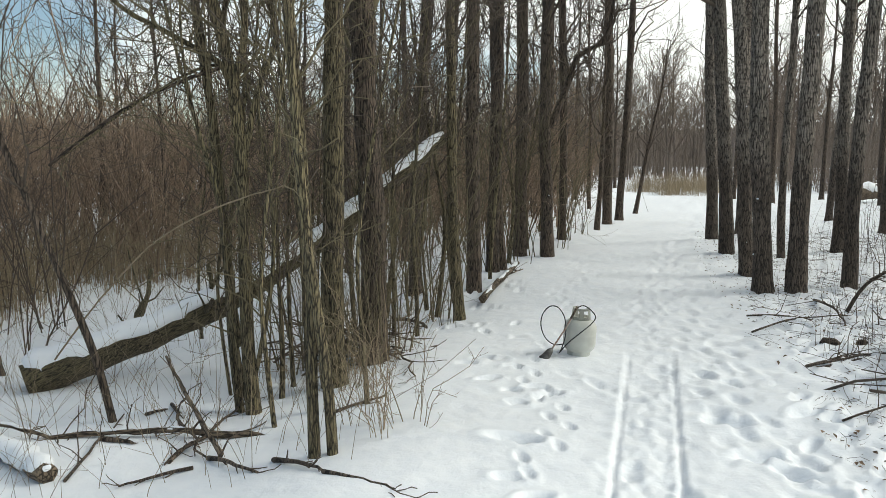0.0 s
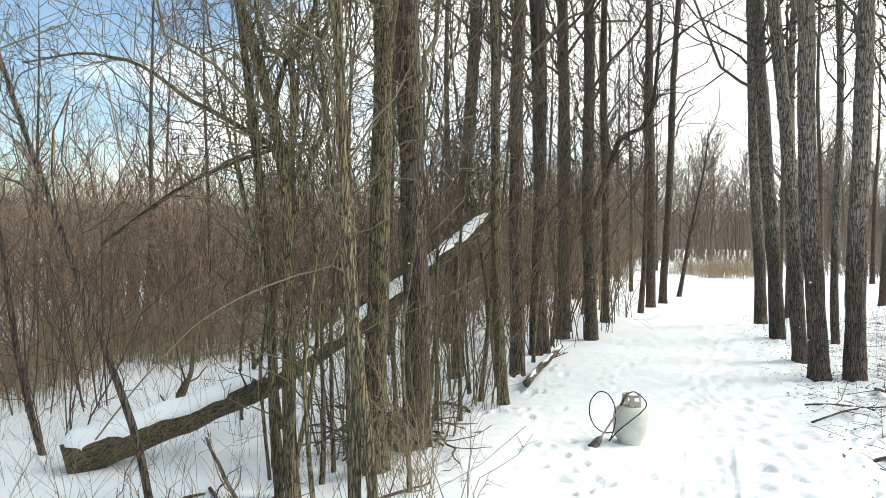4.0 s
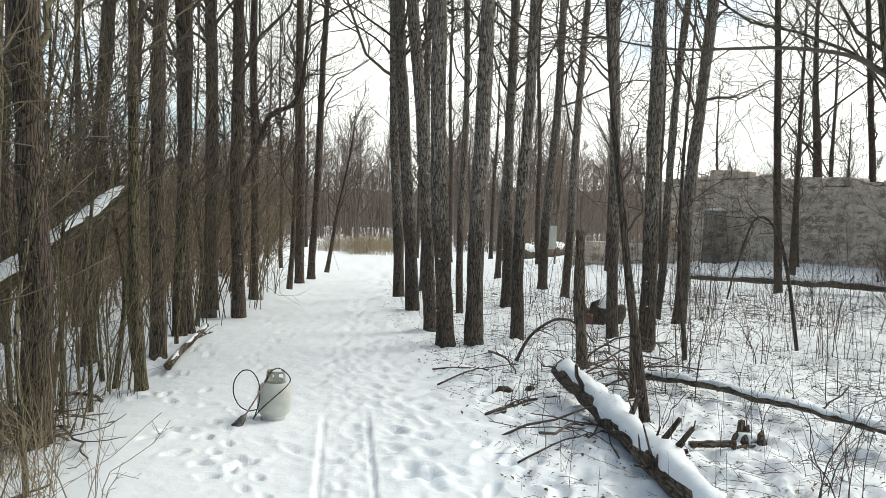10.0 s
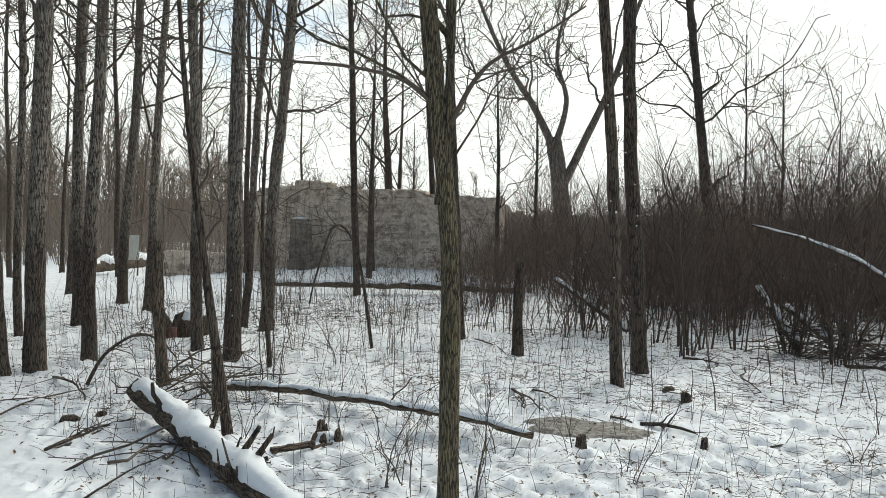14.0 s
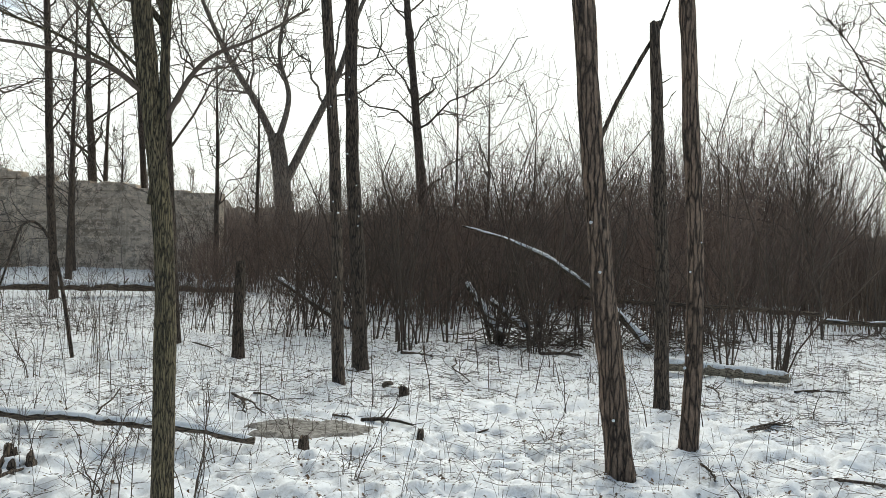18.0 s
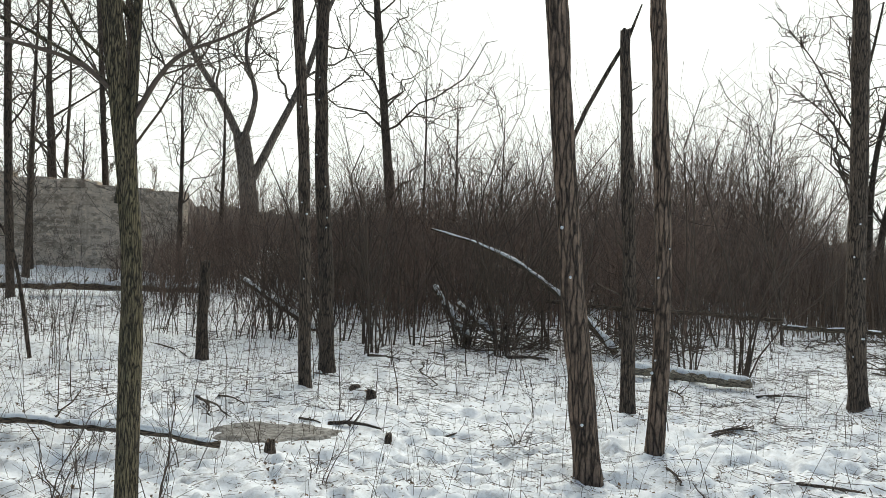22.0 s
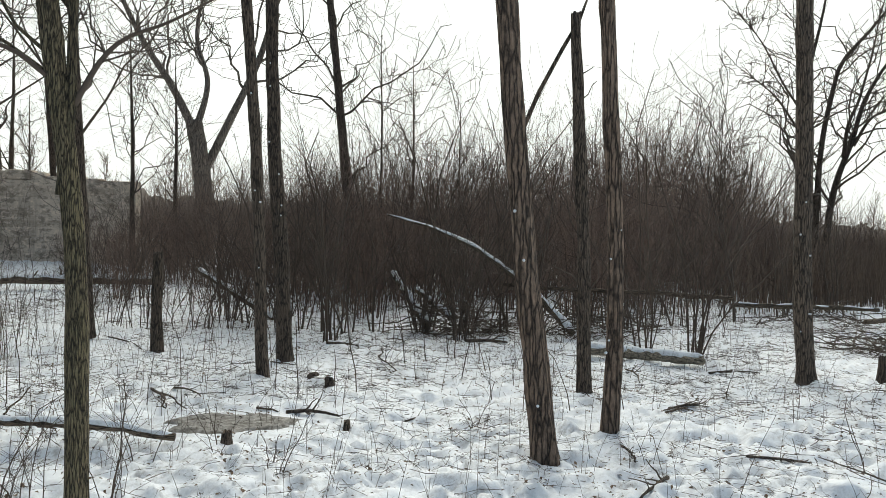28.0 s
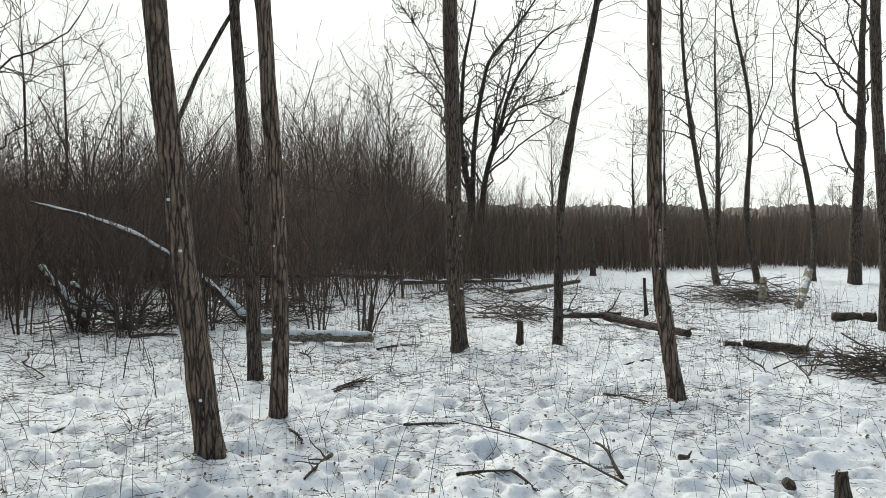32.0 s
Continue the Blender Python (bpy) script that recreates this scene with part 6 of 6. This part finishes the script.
torch = thing("gas_torch", "long-handled weed torch with a black hose leaning on the cylinder", "torch", (TX, TY, -0.045))
g = Geo()
g.add(*tubes(np.array([[by_tank(-0.245, 0.21, 0.085), by_tank(-0.13, 0.19, 0.27), by_tank(-0.03, 0.14, 0.455)]]), np.full((1, 3), 0.0075), 12))
part("wand", g.mesh("wand", RUST), torch, "rusted steel wand")
g = Geo()
g.add(*tubes(np.array([[by_tank(-0.235, 0.205, 0.10), by_tank(-0.255, 0.212, 0.075), by_tank(-0.30, 0.225, 0.012), by_tank(-0.325, 0.23, -0.01)]]), np.array([[0.012, 0.030, 0.042, 0.044]]), 20))
part("burner", g.mesh("burner", BLACK_STEEL), torch, "sooty flared burner")
g = Geo()
g.add(*tubes(np.array([[by_tank(-0.075, 0.165, 0.375), by_tank(-0.02, 0.135, 0.48)]]), np.full((1, 2), 0.0105), 12))
part("grip", g.mesh("grip", DEADWOOD), torch)
g = Geo()
hose = smooth_line([by_tank(-0.02, 0.14, 0.475), by_tank(0.04, 0.13, 0.492), by_tank(0.11, 0.10, 0.44), by_tank(0.145, 0.08, 0.375), by_tank(0.10, 0.145, 0.32), by_tank(0.0, 0.19, 0.24), by_tank(-0.10, 0.20, 0.15), by_tank(-0.17, 0.19, 0.06), by_tank(-0.15, 0.17, 0.10), by_tank(-0.12, 0.14, 0.22), by_tank(-0.13, 0.10, 0.36), by_tank(-0.19, 0.08, 0.455), by_tank(-0.27, 0.06, 0.46), by_tank(-0.335, 0.06, 0.38), by_tank(-0.345, 0.08, 0.27), by_tank(-0.30, 0.11, 0.17), by_tank(-0.22, 0.14, 0.12), by_tank(-0.14, 0.17, 0.135)], 120)
g.add(*tubes(hose, np.full((1, 120), 0.0052), 10))
part("hose", g.mesh("hose", RUBBER), torch, "black rubber hose in a loop")


# ---- shrubs that stand singly ----
SHRUB_MESH = {}


def shrub(x, y, proto, h, stems, fat, label, mat, lean_out=0.2, spread=0.14, twigs=7, fine=16):
    key = (proto, mat.name)
    if key not in SHRUB_MESH:
        layers = shrub_parts(proto, stems, h, spread, twigs, fat, lean_out, fine)
        SHRUB_MESH[key] = []
        for i in range(stems):
            g = Geo()
            for P, R, k, who in layers:
                if (who == i).any():
                    g.add(*tubes(P[who == i], R[who == i], k, cap=False))
            SHRUB_MESH[key].append(g.mesh("stem", mat))
    gen = np.random.default_rng(int(abs(x * 313) + abs(y * 191)))
    ob = thing("shrub", label, "shrub", (x, y, float(surface(x, y))))
    s = gen.uniform(0.9, 1.1)
    m = Matrix.Rotation(gen.uniform(0, 6.28), 4, "Z") @ Matrix.Diagonal((s, s, s * gen.uniform(0.9, 1.1), 1))
    for me in SHRUB_MESH[key]:
        part("stem", me, ob).matrix_basis = m


for i, (sx, sy) in enumerate(((11.94, 4.38), (12.81, 2.38), (12.49, -0.60), (12.46, -1.33), (13.84, 2.63), (13.4, 3.2), (13.2, 1.2), (12.9, 5.6), (14.0, 7.2))):
    shrub(sx, sy, 100 + i % 3, 3.4, 9, 1.35, "dark multi-stemmed bare shrub at the edge of the brush", TWIG_DARK, 0.2)
for i, (b_az, b_d, b_h) in enumerate(((53.4, 16.4, 1.5), (54.8, 15.3, 2.0), (56.9, 14.8, 2.7), (58.6, 15.6, 1.7), (60.3, 14.4, 2.5), (61.9, 15.4, 3.0), (63.4, 14.6, 2.1), (65.2, 15.6, 2.8))):
    shrub(*polar(b_az, b_d), 170 + i, b_h, 9 - i % 3, 0.95, "dense dark bare shrub before the end of the ruin", TWIG_DARK, 0.24, 0.3, 7, 14)
for i, b_az in enumerate((64.5, 67.2, 69.1, 71.6, 73.4, 76.5, 79.8, 82.3, 85.0, 88.6, 91.2, 95.1, 98.3, 101.5, 104.6)):
    shrub(*polar(b_az, edge_of_thicket(b_az) - 0.2 - 0.5 * (i * 0.618 % 1)), 180 + i % 5, 2.5 + 1.3 * (i * 0.38 % 1), 5, 1.7, "dark upright bare stems at the edge of the brush", TWIG_DARK, 0.12, 0.24, 6, 12)
for i, (sx, sy) in enumerate(((-0.48, 7.3), (-0.05, 8.7), (1.2, 12.6), (2.3, 15.2), (3.1, 17.6), (-0.95, 7.7), (-0.4, 9.3), (0.35, 10.6), (0.7, 11.8), (1.6, 14.0), (2.5, 16.6), (-1.5, 7.0))):
    shrub(sx, sy, 110 + i % 4, 3.2, 7, 0.75, "upright greenish-brown bare shrub between the trees", TWIG_MOSS, 0.2, 0.22, 7, 16)
for i, (sx, sy) in enumerate(((-0.85, 6.2), (-1.05, 6.35), (-0.62, 6.85), (-0.8, 6.9), (0.02, 8.3))):
    shrub(sx, sy, 160 + i % 4, 1.7, 9, 0.4, "thin upright sprouts round the foot of a tree", TWIG_MOSS, 0.12, 0.16, 5, 8)
for i, (sx, sy) in enumerate(((-5.1, 8.3), (-4.5, 8.7), (-4.2, 7.4), (-5.6, 9.6), (-1.6, 9.9), (-4.7, 6.6), (-1.2, 11.4), (-5.2, 7.2))):
    shrub(sx, sy, 120 + i % 4, 3.4, 7, 0.8, "slender brown bare shrub in the snow", TWIG_DARK, 0.25, 0.25, 6, 14)
for i, (sx, sy) in enumerate(((5.6, 8.4), (6.2, 7.4), (4.6, 7.3), (7.6, 7.6), (9.0, 7.9), (10.5, 9.4), (11.6, 10.5), (8.4, 9.4), (12.6, 12.2), (13.5, 9.8), (10.2, 11.6), (15.0, 11.0))):
    shrub(sx, sy, 130 + i % 3, 1.5, 4, 0.6, "thin leafless sapling sprouts in the snow", TWIG_DARK, 0.25, 0.1, 5, 8)
for i, (sx, sy, sh) in enumerate(((4.29, 3.52, 1.0), (4.80, 4.88, 0.8), (5.57, 2.49, 0.6), (5.41, 3.53, 0.75), (5.96, 3.12, 0.5), (4.20, 3.67, 0.85), (4.64, 3.24, 0.9), (4.4, 5.6, 0.9), (7.1, 1.2, 0.5))):
    shrub(sx, sy, 150 + i, sh, 4, 0.5, "thin dark sapling sprouts standing in trodden snow", TWIG_DARK, 0.35, 0.1, 4, 6)
for i, (sx, sy) in enumerate(((-0.43, 4.85), (-0.25, 5.0), (-0.6, 5.15))):
    shrub(sx, sy, 140 + i, 0.75, 9, 0.33, "tuft of thin pale bare stalks on the bank", TWIG_PALE, 0.35, 0.15, 4, 6)


# ---- brush piles ----
def stick_mesh(seed):
    gen = np.random.default_rng(seed)
    t = np.linspace(-0.5, 0.5, 6)
    P = np.zeros((1, 6, 3))
    P[0, :, 0] = t
    P[0, :, 1:] = np.cumsum(gen.normal(0, 0.03, (6, 2)), 0)
    R = (0.0085 * np.linspace(1.1, 0.5, 6))[None]
    g = Geo()
    g.add(*tubes(P, R, 5))
    Q, q = shoots(P, R, 3, 0.3, 1.0, 0.35, 38, 0.05, 4, 0.15, gen, thin=0.6, tip=0.5)
    g.add(*tubes(Q, q, 3))
    return g.mesh("stick", TWIG)


STICKS = [stick_mesh(900 + i) for i in range(14)]


def brush_pile(x, y, radius, h, count, seed):
    gen = np.random.default_rng(seed)
    ob = thing("brush_pile", "low heap of cut brown branches on the snow", "brush pile", (x, y, float(surface(x, y))))
    for _ in range(count):
        cx, cy = gen.normal(0, radius * 0.4, 2)
        cz = abs(gen.normal(0, h * 0.5)) * math.exp(-(cx * cx + cy * cy) / radius ** 2) + 0.015
        ln, fat = gen.uniform(0.5, 1.6), gen.uniform(0.6, 1.5)
        p = part("stick", STICKS[gen.integers(0, 14)], ob)
        p.matrix_basis = pose(cx, cy, cz, gen.uniform(0, 360), gen.normal(0, 12), gen.uniform(0, 360)) @ Matrix.Diagonal((ln, fat, fat, 1))


brush_pile(15.9, -10.3, 1.6, 0.6, 130, 1)
brush_pile(8.15, -7.0, 0.9, 0.25, 90, 2)
brush_pile(14.4, 0.2, 1.5, 0.6, 80, 3)
brush_pile(13.9, 2.6, 1.3, 0.7, 130, 4)
brush_pile(17.6, -4.4, 1.8, 0.3, 70, 5)
brush_pile(5.2, 7.4, 0.8, 0.25, 26, 6)
brush_pile(-0.9, 7.4, 0.7, 0.3, 60, 7)
brush_pile(3.6, 5.6, 0.3, 0.12, 7, 8)
brush_pile(13.6, -4.3, 1.0, 0.25, 60, 9)


# ---- litter and weeds ----
def litter():
    gen = np.random.default_rng(21)
    n = 24000
    az, d = np.radians(gen.uniform(22, 134, n)), 3.2 + 17 * gen.random(n) ** 0.75
    x, y = d * np.sin(az), d * np.cos(az)
    clump = vnoise(x * 0.8, y * 0.8) + 0.7 * vnoise(x * 2.1, y * 2.1)
    keep = (x - trail_x(y) > 1.3) & (clump > gen.uniform(-0.35, 0.35, n))
    x, y = x[keep], y[keep]
    n = len(x)
    z = surface(x, y)
    a, ln = gen.uniform(0, 6.283, n), (gen.gamma(1.5, 0.13, n) + 0.04) * np.clip(np.hypot(x, y) / 9, 0.45, 1)
    t = np.linspace(-0.5, 0.5, 4)[None, :, None]
    P = np.stack([x, y, z + 0.012], -1)[:, None] + ln[:, None, None] * t * np.stack([np.cos(a), np.sin(a), gen.normal(0, 0.12, n)], -1)[:, None]
    P += np.cumsum(gen.normal(0, 0.022, (n, 4, 3)), 1) * [1, 1, 0.6]
    R = ((0.0011 + 0.0034 * gen.random(n) ** 2) * np.clip(np.hypot(x, y) / 9, 0.55, 1))[:, None] * np.linspace(1, 0.6, 4)[None]
    g = Geo()
    g.add(*tubes(P, R, 3, cap=False))
    tagged(new("twig_litter", g.mesh("twig_litter", TWIG)), "fine twigs and stalks scattered over the snow", "twigs", kind="stuff")
    n = 34000
    az, d = np.radians(gen.uniform(26, 132, n)), 5.5 + 15.5 * gen.random(n) ** 0.8
    x, y = d * np.sin(az), d * np.cos(az)
    clump = vnoise(x * 0.6 + 9, y * 0.6) + 0.9 * vnoise(x * 1.7, y * 1.7 + 30)
    keep = (x - trail_x(y) > 1.5) & (clump > gen.uniform(-0.25, 0.5, n)) & (((x - 6.8) / 1.0) ** 2 + ((y - 3.45) / 1.1) ** 2 > 1) & (az < np.radians(124))
    x, y, d = x[keep], y[keep], d[keep]
    n = len(x)
    a, ln = gen.uniform(0, 6.283, n), gen.gamma(1.6, 0.12, n) + 0.05
    t = np.linspace(-0.5, 0.5, 3)[None, :, None]
    P = np.stack([x, y, surface(x, y) + 0.014], -1)[:, None] + ln[:, None, None] * t * np.stack([np.cos(a), np.sin(a), gen.normal(0, 0.16, n)], -1)[:, None]
    P += np.cumsum(gen.normal(0, 0.032, (n, 3, 3)), 1) * [1, 1, 0.7]
    R = ((0.0012 + 0.0026 * gen.random(n) ** 2) * (0.62 + 0.05 * d))[:, None] * np.array([[1.0, 0.9, 0.6]])
    g = Geo()
    g.add(*tubes(P, R, 3, cap=False))
    tagged(new("twig_litter", g.mesh("twig_litter", TWIG_DARK)), "criss-crossed fallen twigs and grass over the snow", "twigs", kind="stuff")
    for n, a0, a1, d0, d1, h0, h1 in ((700, 28, 100, 8, 21, 0.35, 1.5), (110, 29, 60, 15, 22, 1.4, 3.3)):
        az, d = np.radians(gen.uniform(a0, a1, n)), gen.uniform(d0, d1, n)
        x, y = d * np.sin(az), d * np.cos(az)
        keep = (x - trail_x(y) > 2.0) & (vnoise(x * 0.5, y * 0.5) + 0.05 * (d - 12) > gen.uniform(-0.3, 0.4, n))
        x, y = x[keep], y[keep]
        n = len(x)
        t = np.linspace(0, 1, 6)[None, :, None]
        P = np.stack([x, y, surface(x, y) - 0.03], -1)[:, None] + gen.uniform(h0, h1, n)[:, None, None] * (t * np.array([0, 0, 1.0]) + t ** 1.4 * (gen.normal(0, 0.16, (n, 3)) * [1, 1, 0])[:, None] + np.cumsum(gen.normal(0, 0.03, (n, 6, 3)), 1) * t)
        R = (gen.uniform(0.003, 0.0075, n) * (0.85 + 0.15 * h1))[:, None] * np.linspace(1, 0.4, 6)[None]
        l0 = shoots(P, R, n * int(3 + h1), 0.3, 1, 0.3, 42, 0.15, 4, 0.4, gen, thin=0.5, tip=0.5)
        g = Geo()
        g.add(*tubes(P, R, 4, cap=False))
        g.add(*tubes(l0[0], np.maximum(l0[1], 0.0018), 3, cap=False))
        tagged(new("saplings", g.mesh("saplings", TWIG_DARK)), "many thin dark bare saplings standing in the snow", "saplings", kind="stuff")
    n = 5000
    az, d = np.radians(gen.uniform(15, 134, n)), 3.4 + 17 * gen.random(n) ** 0.8
    x, y = d * np.sin(az), d * np.cos(az)
    clump = vnoise(x * 0.7 + 50, y * 0.7)
    keep = (x - trail_x(y) > 1.6) & (clump > gen.uniform(-0.5, 0.3, n))
    x, y = x[keep], y[keep]
    n = len(x)
    h = gen.gamma(2.2, 0.10, n) * (0.6 + 0.06 * np.hypot(x, y)) + 0.05
    t = np.linspace(0, 1, 5)[None, :, None]
    P = np.stack([x, y, surface(x, y) - 0.03], -1)[:, None] + h[:, None, None] * (t * np.array([0, 0, 1.0]) + t ** 1.5 * (gen.normal(0, 0.22, (n, 3)) * [1, 1, 0])[:, None])
    R = (gen.uniform(0.0012, 0.0028, n) * (1 + 0.03 * np.hypot(x, y)))[:, None] * np.linspace(1, 0.5, 5)[None]
    g = Geo()
    g.add(*tubes(P, R, 3, cap=False))
    l0 = shoots(P, R, n, 0.3, 1, 0.35, 45, 0.1, 3, 0.4, gen, thin=0.6, tip=0.5)
    g.add(*tubes(*l0, 3, cap=False))
    tagged(new("dry_weeds", g.mesh("dry_weeds", TWIG)), "thin dry weed stalks standing in the snow", "weeds", kind="stuff")
    n = 800
    az, d = np.radians(gen.uniform(-44, -2, n)), 4.3 + 9 * gen.random(n)
    x, y = d * np.sin(az), d * np.cos(az)
    keep = x < -1.1 + 0.12 * y
    x, y = x[keep], y[keep]
    n = len(x)
    h = gen.gamma(3.0, 0.16, n) + 0.1
    P = np.stack([x, y, surface(x, y) - 0.03], -1)[:, None] + h[:, None, None] * (t * np.array([0, 0, 1.0]) + t ** 1.5 * (gen.normal(0, 0.4, (n, 3)) * [1, 1, 0])[:, None])
    R = gen.uniform(0.0014, 0.003, n)[:, None] * np.linspace(1, 0.5, 5)[None]
    g = Geo()
    g.add(*tubes(P, R, 3, cap=False))
    l0 = shoots(P, R, n * 2, 0.3, 1, 0.4, 35, 0.1, 3, 0.2, gen, thin=0.7, tip=0.5)
    g.add(*tubes(*l0, 3, cap=False))
    tagged(new("dry_weeds", g.mesh("dry_weeds", TWIG_PALE)), "thin dry weed stalks standing in the snow", "weeds", kind="stuff")
    n = 24000
    az, d = np.radians(gen.uniform(18, 134, n)), 3.2 + 16 * gen.random(n) ** 0.8
    x, y = d * np.sin(az), d * np.cos(az)
    clump = vnoise(x * 0.9 + 20, y * 0.9) + 0.6 * vnoise(x * 2.7, y * 2.7)
    keep = (x - trail_x(y) > 1.2) & (clump > gen.uniform(-0.5, 0.3, n))
    x, y = x[keep], y[keep]
    n = len(x)
    s, a = gen.uniform(0.006, 0.022, n), gen.uniform(0, 6.283, n)
    c = np.stack([x, y, surface(x, y) + 0.012], -1)
    u = np.stack([np.cos(a), np.sin(a), gen.normal(0, 0.3, n)], -1) * s[:, None]
    w = np.stack([-np.sin(a), np.cos(a), gen.normal(0, 0.3, n)], -1) * (s * gen.uniform(0.4, 0.9, n))[:, None]
    up = np.array([0, 0, 0.006])
    v = np.stack([c - u, c - w + up, c + u, c + w + up], 1).reshape(-1, 3)
    tagged(new("leaf_litter", mesh_of("leaf_litter", v, np.arange(len(v)).reshape(-1, 4), LEAF, False)), "dead brown leaf scraps on the snow", "leaves", kind="stuff")


litter()
